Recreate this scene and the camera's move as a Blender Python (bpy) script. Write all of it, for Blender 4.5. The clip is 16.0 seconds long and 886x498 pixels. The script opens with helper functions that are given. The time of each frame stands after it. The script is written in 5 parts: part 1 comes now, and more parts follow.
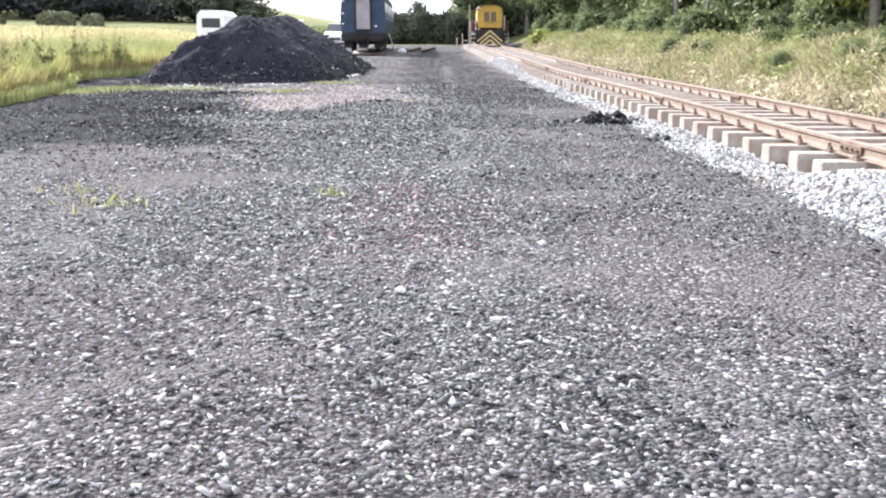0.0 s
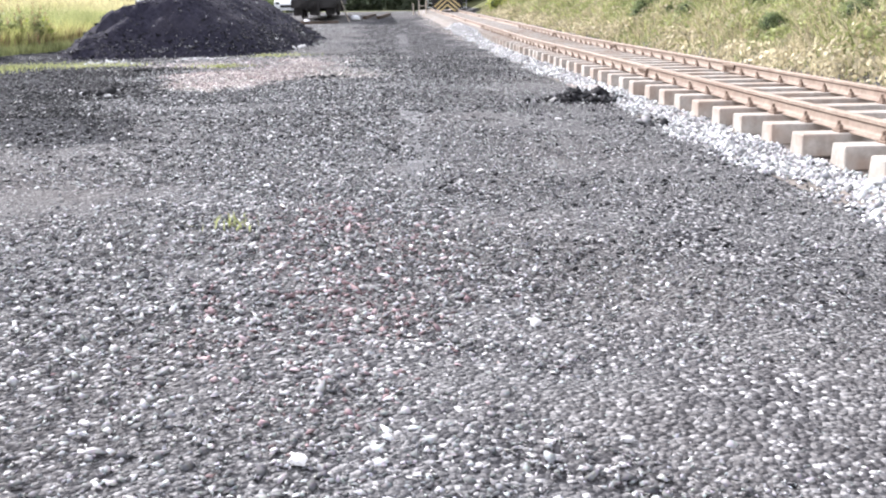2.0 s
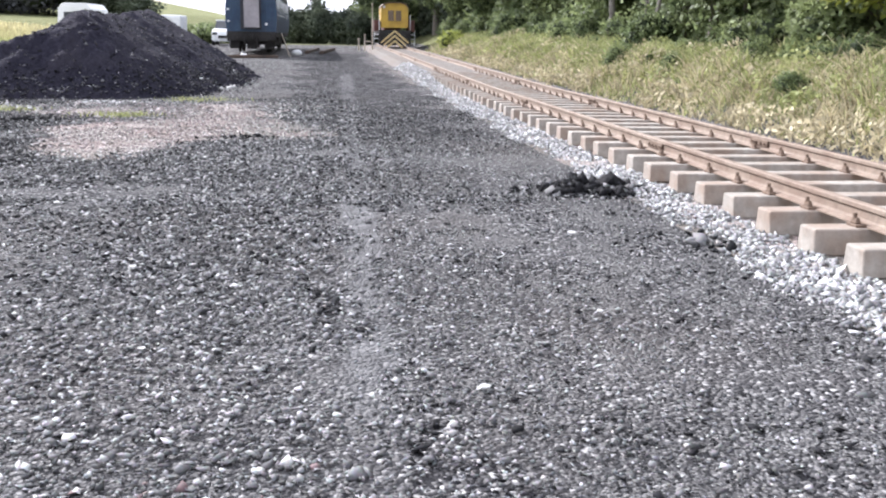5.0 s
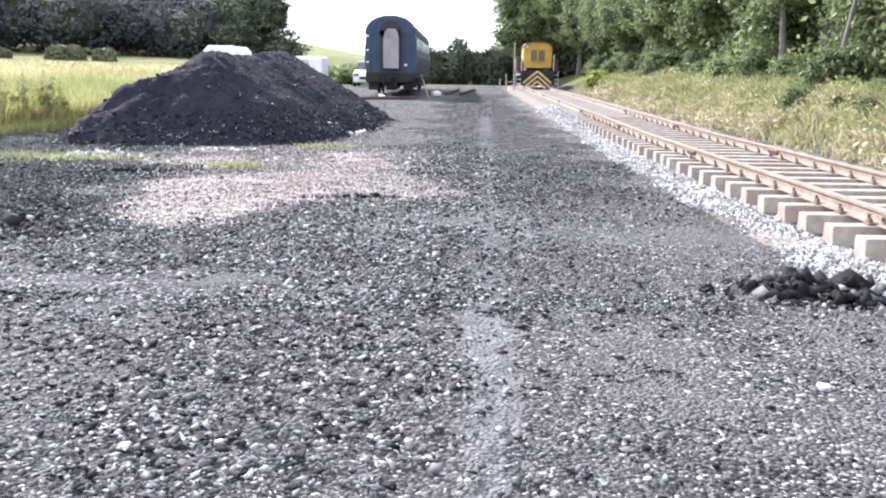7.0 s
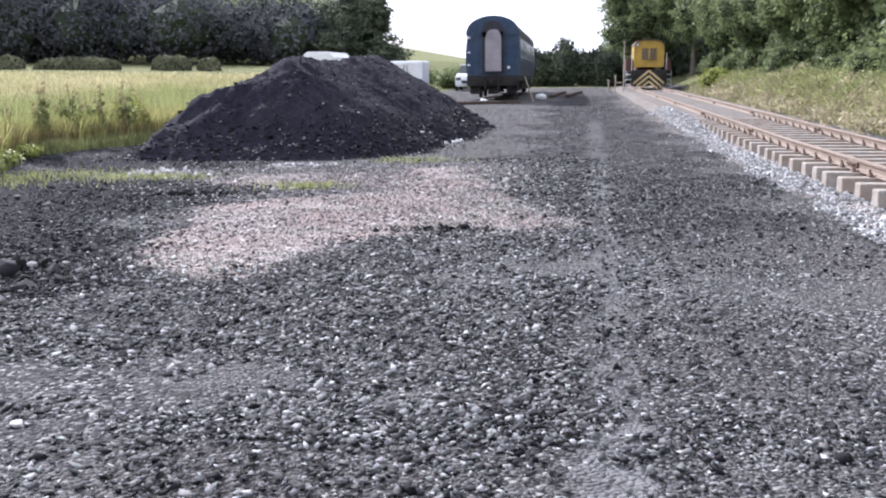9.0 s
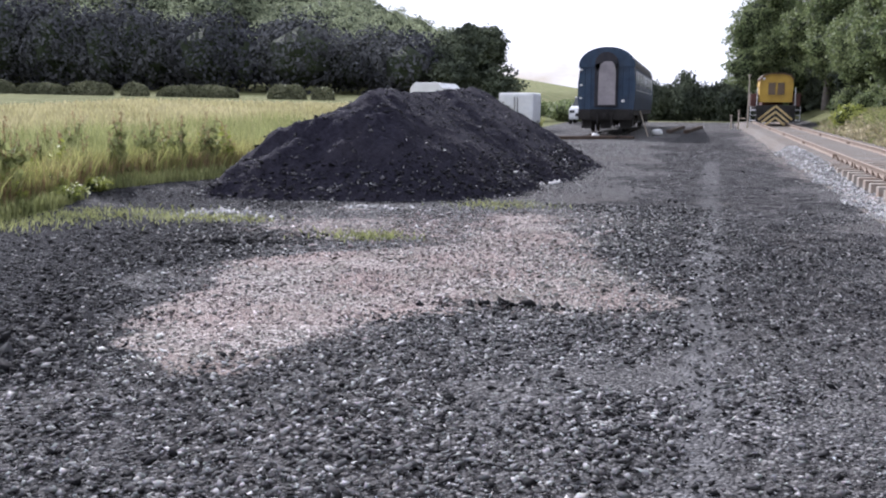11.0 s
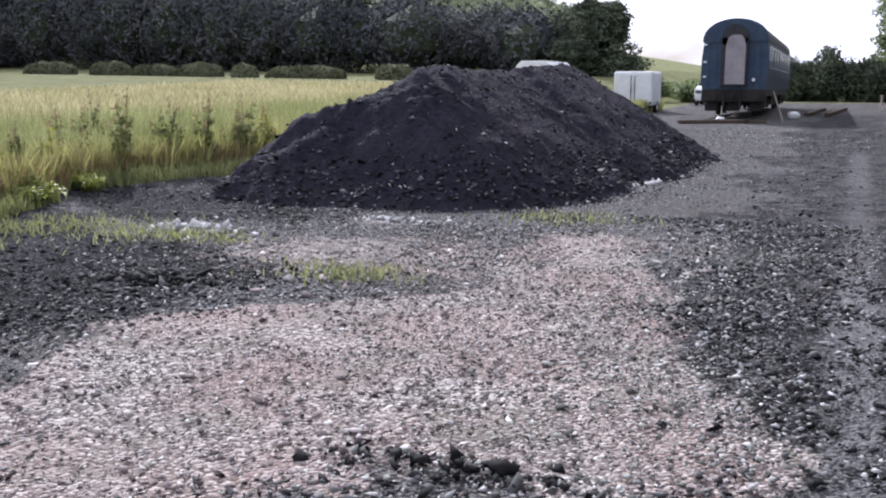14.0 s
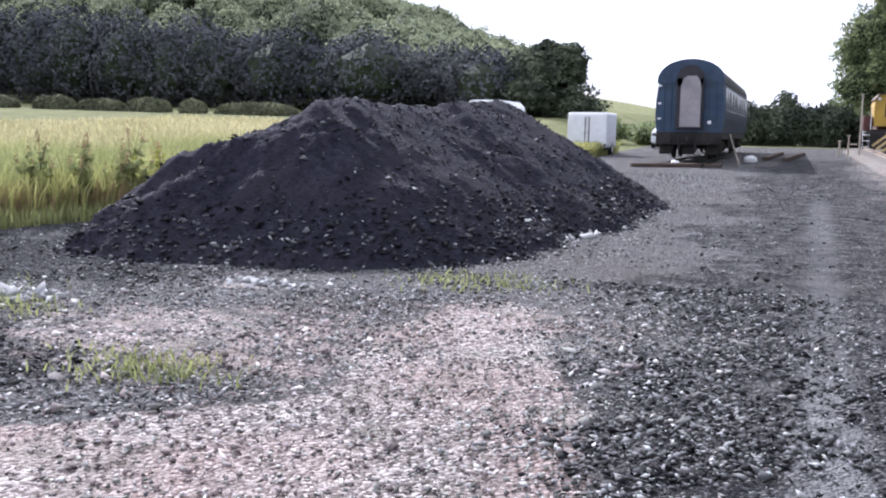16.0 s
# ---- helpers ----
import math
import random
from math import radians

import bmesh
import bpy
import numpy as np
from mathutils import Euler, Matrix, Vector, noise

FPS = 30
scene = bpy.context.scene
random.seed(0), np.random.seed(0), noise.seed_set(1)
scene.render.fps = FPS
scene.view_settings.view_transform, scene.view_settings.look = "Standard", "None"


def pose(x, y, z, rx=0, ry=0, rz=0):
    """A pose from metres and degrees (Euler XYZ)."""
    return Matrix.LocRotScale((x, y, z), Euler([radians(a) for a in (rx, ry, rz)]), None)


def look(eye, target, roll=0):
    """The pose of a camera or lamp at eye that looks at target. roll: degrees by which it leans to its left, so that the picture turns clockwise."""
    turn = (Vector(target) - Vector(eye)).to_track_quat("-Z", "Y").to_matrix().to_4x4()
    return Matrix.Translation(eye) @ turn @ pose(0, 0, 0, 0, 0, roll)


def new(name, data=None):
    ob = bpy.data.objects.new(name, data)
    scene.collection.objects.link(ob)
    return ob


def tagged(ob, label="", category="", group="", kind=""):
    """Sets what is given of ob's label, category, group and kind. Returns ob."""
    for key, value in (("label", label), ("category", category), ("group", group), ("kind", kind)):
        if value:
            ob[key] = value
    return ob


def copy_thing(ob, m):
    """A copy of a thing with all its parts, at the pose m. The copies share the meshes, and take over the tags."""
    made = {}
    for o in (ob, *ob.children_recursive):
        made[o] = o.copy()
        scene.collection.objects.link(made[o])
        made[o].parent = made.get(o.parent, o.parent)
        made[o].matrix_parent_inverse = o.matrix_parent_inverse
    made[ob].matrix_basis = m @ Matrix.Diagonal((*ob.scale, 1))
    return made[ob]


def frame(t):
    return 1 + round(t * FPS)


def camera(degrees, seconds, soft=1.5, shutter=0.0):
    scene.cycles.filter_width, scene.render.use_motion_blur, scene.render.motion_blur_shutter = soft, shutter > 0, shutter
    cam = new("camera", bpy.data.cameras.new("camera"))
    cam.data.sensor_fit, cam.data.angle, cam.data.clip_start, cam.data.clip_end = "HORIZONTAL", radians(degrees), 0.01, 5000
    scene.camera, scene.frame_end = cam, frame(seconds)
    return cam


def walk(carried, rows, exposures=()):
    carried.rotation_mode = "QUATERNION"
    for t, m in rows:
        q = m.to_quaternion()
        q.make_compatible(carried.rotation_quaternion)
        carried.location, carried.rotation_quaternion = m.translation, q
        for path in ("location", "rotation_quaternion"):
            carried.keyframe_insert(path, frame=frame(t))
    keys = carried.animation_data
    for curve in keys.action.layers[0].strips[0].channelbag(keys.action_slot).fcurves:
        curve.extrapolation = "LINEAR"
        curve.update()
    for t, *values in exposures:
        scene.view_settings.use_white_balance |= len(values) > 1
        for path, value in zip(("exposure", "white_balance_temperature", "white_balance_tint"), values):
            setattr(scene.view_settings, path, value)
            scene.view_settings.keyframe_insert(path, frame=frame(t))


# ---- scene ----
cam = camera(51.0, 16.0, soft=2.1)
PATH = [
    (0, (-0.909, -2.39, 1.339), (-0.863, -0.441, 0.893), 0.1),
    (0.5, (-0.884, -1.824, 1.339), (-0.851, 0.113, 0.841), -0.8),
    (1, (-0.862, -1.257, 1.341), (-0.814, 0.683, 0.858), -0.7),
    (1.5, (-0.81, -0.72, 1.336), (-0.729, 1.217, 0.847), -0.7),
    (2, (-0.741, -0.12, 1.337), (-0.617, 1.808, 0.822), -0.8),
    (2.5, (-0.763, 0.296, 1.382), (-0.567, 2.227, 0.898), -0.2),
    (3, (-0.704, 0.671, 1.404), (-0.432, 2.616, 1.026), 0.2),
    (3.2, (-0.69, 0.894, 1.409), (-0.418, 2.824, 0.963), -0.0),
    (5.3, (-0.629, 3.872, 1.521), (-0.393, 5.807, 1.073), 1.5),
    (5.5, (-0.616, 4.1, 1.511), (-0.418, 6.039, 1.063), 1.2),
    (6, (-0.582, 4.694, 1.504), (-0.472, 6.648, 1.088), 1.1),
    (6.5, (-0.525, 5.365, 1.507), (-0.499, 7.326, 1.117), 0.8),
    (7, (-0.519, 6.024, 1.525), (-0.561, 7.989, 1.154), 0.7),
    (7.5, (-0.553, 6.626, 1.528), (-0.647, 8.591, 1.164), 0.4),
    (8, (-0.637, 7.267, 1.541), (-0.779, 9.229, 1.179), 0.8),
    (8.5, (-0.611, 7.846, 1.508), (-0.816, 9.802, 1.147), -0.1),
    (8.7, (-0.594, 8.059, 1.508), (-0.825, 10.011, 1.143), -0.4),
    (10.8, (-0.39, 9.96, 1.606), (-0.872, 11.875, 1.285), 0.2),
    (11, (-0.368, 10.188, 1.605), (-0.878, 12.098, 1.304), 0.2),
    (11.5, (-0.363, 10.83, 1.599), (-0.93, 12.731, 1.341), 0.6),
    (12, (-0.37, 11.515, 1.615), (-0.99, 13.401, 1.374), 0.7),
    (12.5, (-0.371, 12.147, 1.627), (-1.039, 14.015, 1.374), 0.8),
    (13, (-0.357, 12.802, 1.638), (-1.08, 14.644, 1.351), 0.5),
    (13.5, (-0.381, 13.412, 1.638), (-1.132, 15.237, 1.314), 0.4),
    (14, (-0.397, 14.038, 1.616), (-1.158, 15.856, 1.274), -0.0),
    (14.5, (-0.426, 14.632, 1.587), (-1.187, 16.453, 1.266), -0.2),
    (15, (-0.453, 15.183, 1.569), (-1.2, 17.016, 1.282), 0.4),
    (15.5, (-0.444, 15.702, 1.57), (-1.163, 17.548, 1.297), 0.6),
    (16, (-0.426, 16.306, 1.571), (-1.12, 18.164, 1.313), 0.8),
]
walk(cam, [(t, look(eye, target, roll)) for t, eye, target, roll in PATH],
     [(0, 1.38, 6010, 15), (3, 1.35, 5960, 15), (5.5, 1.0, 5900, 15), (6.2, 1.4, 5900, 15), (7, 1.4, 5850, 15), (8, 1.05, 5750, 15), (8.7, 0.85, 5720, 17), (11, 0.4, 5740, 18), (12.5, 0.29, 5740, 18), (14, 0.38, 5740, 18), (15, 0.86, 5690, 18), (15.5, 0.92, 5690, 18), (16, 0.76, 5640, 18)])

# ---- world, sun ----
world = bpy.data.worlds.new("world")
scene.world = world
world.use_nodes = True
SUN_AZ, SUN_EL = radians(-39), radians(33)   # azimuth from +y, towards -x


def build_world():
    nt = world.node_tree
    nt.nodes.clear()
    out = nt.nodes.new("ShaderNodeOutputWorld")
    bg = nt.nodes.new("ShaderNodeBackground")
    sky = nt.nodes.new("ShaderNodeTexSky")
    sky.sky_type = "NISHITA"
    sky.sun_disc = False
    sky.sun_elevation = SUN_EL
    sky.sun_rotation = SUN_AZ
    sky.dust_density = 2.0
    co = nt.nodes.new("ShaderNodeTexCoord")
    mp = nt.nodes.new("ShaderNodeMapping")
    mp.inputs["Scale"].default_value = (1.0, 1.0, 2.6)
    nz = nt.nodes.new("ShaderNodeTexNoise")
    nz.inputs["Scale"].default_value = 2.3
    nz.inputs["Detail"].default_value = 7
    nz.inputs["Roughness"].default_value = 0.55
    ramp = nt.nodes.new("ShaderNodeValToRGB")
    ramp.color_ramp.elements[0].position = 0.31
    ramp.color_ramp.elements[1].position = 0.45
    mix = nt.nodes.new("ShaderNodeMix")
    mix.data_type = "RGBA"
    mix.inputs[7].default_value = (22.0, 22.0, 22.6, 1)
    nt.links.new(co.outputs["Generated"], mp.inputs[0])
    nt.links.new(mp.outputs[0], nz.inputs["Vector"])
    nt.links.new(nz.outputs["Fac"], ramp.inputs[0])
    nt.links.new(ramp.outputs[0], mix.inputs[0])
    nt.links.new(sky.outputs[0], mix.inputs[6])
    nt.links.new(mix.outputs[2], bg.inputs[0])
    bg.inputs[1].default_value = 0.05
    nt.links.new(bg.outputs[0], out.inputs[0])


build_world()
sun_data = bpy.data.lights.new("sun", "SUN")
sun_data.energy, sun_data.angle, sun_data.color = 5.0, radians(0.6), (1.0, 0.955, 0.88)
sun = new("sun", sun_data)
sun_dir = Vector((math.sin(SUN_AZ) * math.cos(SUN_EL), math.cos(SUN_AZ) * math.cos(SUN_EL), math.sin(SUN_EL)))
sun.matrix_world = look(sun_dir * 60, (0, 0, 0))


# ---- materials ----
def mat(name, c1, c2, scale=8.0, rough=0.8, bump=0.2, metal=0.0, c3=None, scale3=0.6, island=0.0, amount3=0.5, bump_scale=None, trans=0.0, spec=0.4, bump_dist=0.02):
    m = bpy.data.materials.new(name)
    m.use_nodes = True
    nt = m.node_tree
    bsdf = nt.nodes["Principled BSDF"]
    co = nt.nodes.new("ShaderNodeNewGeometry")
    n1 = nt.nodes.new("ShaderNodeTexNoise")
    n1.inputs["Scale"].default_value = scale
    n1.inputs["Detail"].default_value = 6
    n1.inputs["Roughness"].default_value = 0.65
    nt.links.new(co.outputs["Position"], n1.inputs["Vector"])
    r1 = nt.nodes.new("ShaderNodeMapRange")
    r1.inputs[1].default_value, r1.inputs[2].default_value = 0.32, 0.68
    nt.links.new(n1.outputs["Fac"], r1.inputs[0])
    mx = nt.nodes.new("ShaderNodeMix")
    mx.data_type = "RGBA"
    mx.inputs[6].default_value, mx.inputs[7].default_value = (*c1, 1), (*c2, 1)
    nt.links.new(r1.outputs[0], mx.inputs[0])
    col = mx.outputs[2]
    if c3:
        n3 = nt.nodes.new("ShaderNodeTexNoise")
        n3.inputs["Scale"].default_value = scale3
        n3.inputs["Detail"].default_value = 5
        nt.links.new(co.outputs["Position"], n3.inputs["Vector"])
        r3 = nt.nodes.new("ShaderNodeMapRange")
        r3.inputs[1].default_value, r3.inputs[2].default_value, r3.inputs[4].default_value = 0.42, 0.66, amount3
        nt.links.new(n3.outputs["Fac"], r3.inputs[0])
        m3 = nt.nodes.new("ShaderNodeMix")
        m3.data_type = "RGBA"
        m3.inputs[7].default_value = (*c3, 1)
        nt.links.new(col, m3.inputs[6])
        nt.links.new(r3.outputs[0], m3.inputs[0])
        col = m3.outputs[2]
    if island:
        hv = nt.nodes.new("ShaderNodeHueSaturation")
        mr = nt.nodes.new("ShaderNodeMapRange")
        mr.inputs[3].default_value, mr.inputs[4].default_value = 1 - island, 1 + island
        nt.links.new(co.outputs["Random Per Island"], mr.inputs[0])
        nt.links.new(mr.outputs[0], hv.inputs["Value"])
        nt.links.new(col, hv.inputs["Color"])
        col = hv.outputs[0]
    nt.links.new(col, bsdf.inputs["Base Color"])
    bsdf.inputs["Roughness"].default_value = rough
    bsdf.inputs["Metallic"].default_value = metal
    bsdf.inputs["Specular IOR Level"].default_value = spec
    if bump:
        nb = nt.nodes.new("ShaderNodeTexNoise")
        nb.inputs["Scale"].default_value = bump_scale or scale * 3
        nb.inputs["Detail"].default_value = 4
        nt.links.new(co.outputs["Position"], nb.inputs["Vector"])
        bp = nt.nodes.new("ShaderNodeBump")
        bp.inputs["Strength"].default_value = bump
        bp.inputs["Distance"].default_value = bump_dist
        nt.links.new(nb.outputs["Fac"], bp.inputs["Height"])
        nt.links.new(bp.outputs[0], bsdf.inputs["Normal"])
    if trans:
        tr = nt.nodes.new("ShaderNodeBsdfTranslucent")
        nt.links.new(col, tr.inputs[0])
        ms = nt.nodes.new("ShaderNodeMixShader")
        ms.inputs[0].default_value = trans
        out = nt.nodes["Material Output"]
        nt.links.new(bsdf.outputs[0], ms.inputs[1])
        nt.links.new(tr.outputs[0], ms.inputs[2])
        nt.links.new(ms.outputs[0], out.inputs[0])
    return m


def stone_mat(name, dark, light, tint, rough=0.85):
    """Loose stones, each with its own tone."""
    m = bpy.data.materials.new(name)
    m.use_nodes = True
    nt = m.node_tree
    bsdf = nt.nodes["Principled BSDF"]
    geo = nt.nodes.new("ShaderNodeNewGeometry")
    ramp = nt.nodes.new("ShaderNodeValToRGB")
    e = ramp.color_ramp.elements
    e[0].color, e[1].color = (*dark, 1), (*light, 1)
    e[0].position = 0.1
    mid = ramp.color_ramp.elements.new(0.7)
    mid.color = (*tint, 1)
    nt.links.new(geo.outputs["Random Per Island"], ramp.inputs[0])
    nz = nt.nodes.new("ShaderNodeTexNoise")
    nz.inputs["Scale"].default_value = 60
    nt.links.new(geo.outputs["Position"], nz.inputs["Vector"])
    mx = nt.nodes.new("ShaderNodeMix")
    mx.data_type = "RGBA"
    mx.blend_type = "MULTIPLY"
    mx.inputs[0].default_value = 0.6
    nt.links.new(ramp.outputs[0], mx.inputs[6])
    nt.links.new(nz.outputs["Color"], mx.inputs[7])
    hs = nt.nodes.new("ShaderNodeHueSaturation")
    hs.inputs["Saturation"].default_value = 0.6
    hs.inputs["Value"].default_value = 1.25
    nt.links.new(mx.outputs[2], hs.inputs["Color"])
    nt.links.new(hs.outputs[0], bsdf.inputs["Base Color"])
    bsdf.inputs["Roughness"].default_value = rough
    bsdf.inputs["Specular IOR Level"].default_value = 0.12
    return m


def ground_mat():
    """Yard and field in one sheet. The zone attribute says where light gravel, grass, pale dust and coal lie."""
    m = bpy.data.materials.new("ground_surface")
    m.use_nodes = True
    nt = m.node_tree
    N, L = nt.nodes, nt.links
    bsdf = N["Principled BSDF"]
    geo = N.new("ShaderNodeNewGeometry")
    zone = N.new("ShaderNodeVertexColor")
    zone.layer_name = "zone"
    sep = N.new("ShaderNodeSeparateColor")
    L.new(zone.outputs["Color"], sep.inputs[0])
    pos = geo.outputs["Position"]

    def noise_fac(scale, detail=5, lo=0.35, hi=0.65):
        n = N.new("ShaderNodeTexNoise")
        n.inputs["Scale"].default_value = scale
        n.inputs["Detail"].default_value = detail
        L.new(pos, n.inputs["Vector"])
        r = N.new("ShaderNodeMapRange")
        r.inputs[1].default_value, r.inputs[2].default_value = lo, hi
        L.new(n.outputs["Fac"], r.inputs[0])
        return r.outputs[0]

    def cells(scale):
        v = N.new("ShaderNodeTexVoronoi")
        v.inputs["Scale"].default_value = scale
        v.inputs["Randomness"].default_value = 1.0
        L.new(pos, v.inputs["Vector"])
        return v

    def mixc(f, a, b):
        x = N.new("ShaderNodeMix")
        x.data_type = "RGBA"
        for s, v in ((x.inputs[0], f), (x.inputs[6], a), (x.inputs[7], b)):
            if isinstance(v, tuple):
                s.default_value = (*v, 1)
            elif isinstance(v, float):
                s.default_value = v
            else:
                L.new(v, s)
        return x.outputs[2]

    def sharpen(channel, lo, hi, scale, amt):
        n = noise_fac(scale, 4, 0.0, 1.0)
        a = N.new("ShaderNodeMath")
        a.operation = "MULTIPLY_ADD"
        L.new(n, a.inputs[0])
        a.inputs[1].default_value = amt
        L.new(channel, a.inputs[2])
        r = N.new("ShaderNodeMapRange")
        r.interpolation_type = "SMOOTHSTEP"
        r.inputs[1].default_value, r.inputs[2].default_value = lo + amt / 2, hi + amt / 2
        L.new(a.outputs[0], r.inputs[0])
        return r.outputs[0]

    v1, v2 = cells(42), cells(95)

    def cell_ramp(v, stops):
        s = N.new("ShaderNodeSeparateColor")
        L.new(v.outputs["Color"], s.inputs[0])
        r = N.new("ShaderNodeValToRGB")
        r.color_ramp.elements[0].position, r.color_ramp.elements[0].color = stops[0][0], (*stops[0][1], 1)
        r.color_ramp.elements[1].position, r.color_ramp.elements[1].color = stops[-1][0], (*stops[-1][1], 1)
        for p, c in stops[1:-1]:
            r.color_ramp.elements.new(p).color = (*c, 1)
        L.new(s.outputs[0], r.inputs[0])
        return r.outputs[0]

    dark_g = cell_ramp(v1, [(0.0, (0.022, 0.022, 0.025)), (0.5, (0.07, 0.068, 0.071)), (0.84, (0.15, 0.146, 0.145)), (1.0, (0.48, 0.47, 0.465))])
    fine_g = cell_ramp(v2, [(0.0, (0.045, 0.044, 0.046)), (0.6, (0.10, 0.098, 0.098)), (1.0, (0.26, 0.255, 0.25))])
    gravel = mixc(noise_fac(1.3), dark_g, fine_g)
    gravel = mixc(noise_fac(0.35, 4, 0.45, 0.75), gravel, mixc(0.55, gravel, (0.10, 0.088, 0.082)))
    light_g = cell_ramp(v1, [(0.0, (0.10, 0.09, 0.084)), (0.5, (0.27, 0.243, 0.228)), (1.0, (0.58, 0.54, 0.51))])
    light_g = mixc(noise_fac(0.9), light_g, mixc(0.55, light_g, (0.30, 0.215, 0.195)))
    light_g = mixc(noise_fac(1.9, 5, 0.5, 0.72), light_g, mixc(0.6, light_g, (0.20, 0.19, 0.16)))
    coal = cell_ramp(v1, [(0.0, (0.010, 0.010, 0.012)), (0.7, (0.030, 0.030, 0.033)), (1.0, (0.12, 0.12, 0.125))])
    dust = mixc(noise_fac(6.0), (0.115, 0.114, 0.116), (0.195, 0.193, 0.195))
    grass = mixc(noise_fac(0.5), (0.115, 0.135, 0.06), (0.20, 0.21, 0.105))
    grass = mixc(noise_fac(9.0), grass, mixc(0.5, grass, (0.19, 0.17, 0.09)))
    col = mixc(sharpen(zone.outputs["Alpha"], 0.35, 0.6, 3.0, 0.5), gravel, coal)
    col = mixc(sharpen(sep.outputs[2], 0.2, 1.1, 5.0, 0.4), col, dust)
    col = mixc(sharpen(sep.outputs[0], 0.36, 0.64, 4.0, 0.8), col, light_g)
    col = mixc(sharpen(sep.outputs[1], 0.35, 0.65, 4.0, 0.5), col, grass)
    L.new(col, bsdf.inputs["Base Color"])
    bsdf.inputs["Roughness"].default_value = 1.0
    bsdf.inputs["Specular IOR Level"].default_value = 0.04
    b1 = N.new("ShaderNodeBump")
    b1.inputs["Strength"].default_value, b1.inputs["Distance"].default_value = 1.0, 0.03
    b1.invert = True
    L.new(v1.outputs["Distance"], b1.inputs["Height"])
    b2 = N.new("ShaderNodeBump")
    b2.inputs["Strength"].default_value, b2.inputs["Distance"].default_value = 0.6, 0.03
    nb = N.new("ShaderNodeTexNoise")
    nb.inputs["Scale"].default_value, nb.inputs["Detail"].default_value = 9, 5
    L.new(pos, nb.inputs["Vector"])
    L.new(nb.outputs["Fac"], b2.inputs["Height"])
    L.new(b1.outputs[0], b2.inputs["Normal"])
    L.new(b2.outputs[0], bsdf.inputs["Normal"])
    return m


GROUND = ground_mat()
COAL = mat("coal_dust", (0.012, 0.0115, 0.018), (0.031, 0.0295, 0.042), 9, 0.95, 0.9, c3=(0.036, 0.033, 0.041), scale3=0.9, amount3=0.5, bump_scale=22, bump_dist=0.05, spec=0.06)
MOUND_LUMP = stone_mat("mound_lumps", (0.010, 0.010, 0.014), (0.17, 0.165, 0.18), (0.03, 0.029, 0.036))
COAL_LUMP = stone_mat("coal_lumps", (0.009, 0.009, 0.011), (0.24, 0.235, 0.235), (0.032, 0.031, 0.034))
STONE_DARK = stone_mat("dark_gravel", (0.065, 0.065, 0.069), (0.50, 0.495, 0.487), (0.215, 0.213, 0.215))
# The red is an added tint, not the colour of this gravel.
STONE_RED = stone_mat("red_tinted_gravel", (0.10, 0.05, 0.052), (0.40, 0.28, 0.285), (0.22, 0.115, 0.122))
STONE_LIGHT = stone_mat("light_gravel", (0.085, 0.083, 0.074), (0.70, 0.685, 0.65), (0.295, 0.285, 0.255))
STONE_PINK = stone_mat("pink_gravel", (0.12, 0.085, 0.08), (0.68, 0.595, 0.565), (0.335, 0.255, 0.242))
BALLAST = stone_mat("ballast_stone", (0.16, 0.16, 0.165), (0.68, 0.675, 0.67), (0.37, 0.368, 0.366))
CONCRETE = mat("sleeper_concrete", (0.22, 0.20, 0.176), (0.35, 0.32, 0.282), 9, 0.85, 0.25, c3=(0.22, 0.145, 0.10), scale3=3, amount3=0.6)
RUST = mat("rusty_rail", (0.17, 0.128, 0.098), (0.265, 0.21, 0.165), 12, 0.75, 0.2, metal=0.05, c3=(0.15, 0.095, 0.068), scale3=2.5)
RUST_DARK = mat("rusty_iron", (0.095, 0.066, 0.048), (0.18, 0.125, 0.09), 30, 0.8, 0.3, metal=0.1)
LEAF = mat("leaves", (0.085, 0.118, 0.052), (0.235, 0.275, 0.125), 0.9, 0.55, 0, island=0.5, trans=0.42, spec=0.22)
LEAF_YELLOW = mat("yellow_leaves", (0.22, 0.27, 0.05), (0.38, 0.40, 0.09), 0.9, 0.55, 0, island=0.4, trans=0.35)
# One wood in two colours: sunlit crowns lighter, shaded hazy front darker and bluer.
LEAF_FAR_LIT = mat("lit_far_leaves", (0.125, 0.145, 0.095), (0.31, 0.345, 0.215), 0.12, 0.8, 0, island=0.4, trans=0.3, spec=0.03)
LEAF_EDGE_SHADE = mat("shaded_edge_leaves", (0.042, 0.044, 0.054), (0.10, 0.103, 0.105), 0.10, 0.85, 0, island=0.25, spec=0.02)
LEAF_DULL = mat("dull_green_leaves", (0.042, 0.052, 0.044), (0.12, 0.14, 0.09), 0.5, 0.8, 0, island=0.3, trans=0.08, spec=0.03)
# Near-black green for added filler cores: painted shade that closes gaps between leaves.
CORE_SHADE = mat("core_shade", (0.014, 0.022, 0.009), (0.035, 0.048, 0.02), 1.2, 0.9, 0.5, bump_dist=0.2)
BARK = mat("bark", (0.10, 0.085, 0.07), (0.22, 0.20, 0.17), 7, 0.9, 0.6)
GRASS = mat("field_grass", (0.22, 0.245, 0.075), (0.46, 0.43, 0.18), 0.35, 0.7, 0, island=0.4, trans=0.35)
GRASS_PALE = mat("pale_field_grass", (0.34, 0.32, 0.15), (0.52, 0.47, 0.28), 0.25, 0.7, 0, island=0.3, trans=0.3)
GRASS_GREEN = mat("green_grass", (0.18, 0.205, 0.075), (0.37, 0.385, 0.17), 0.7, 0.7, 0, island=0.4, trans=0.35)
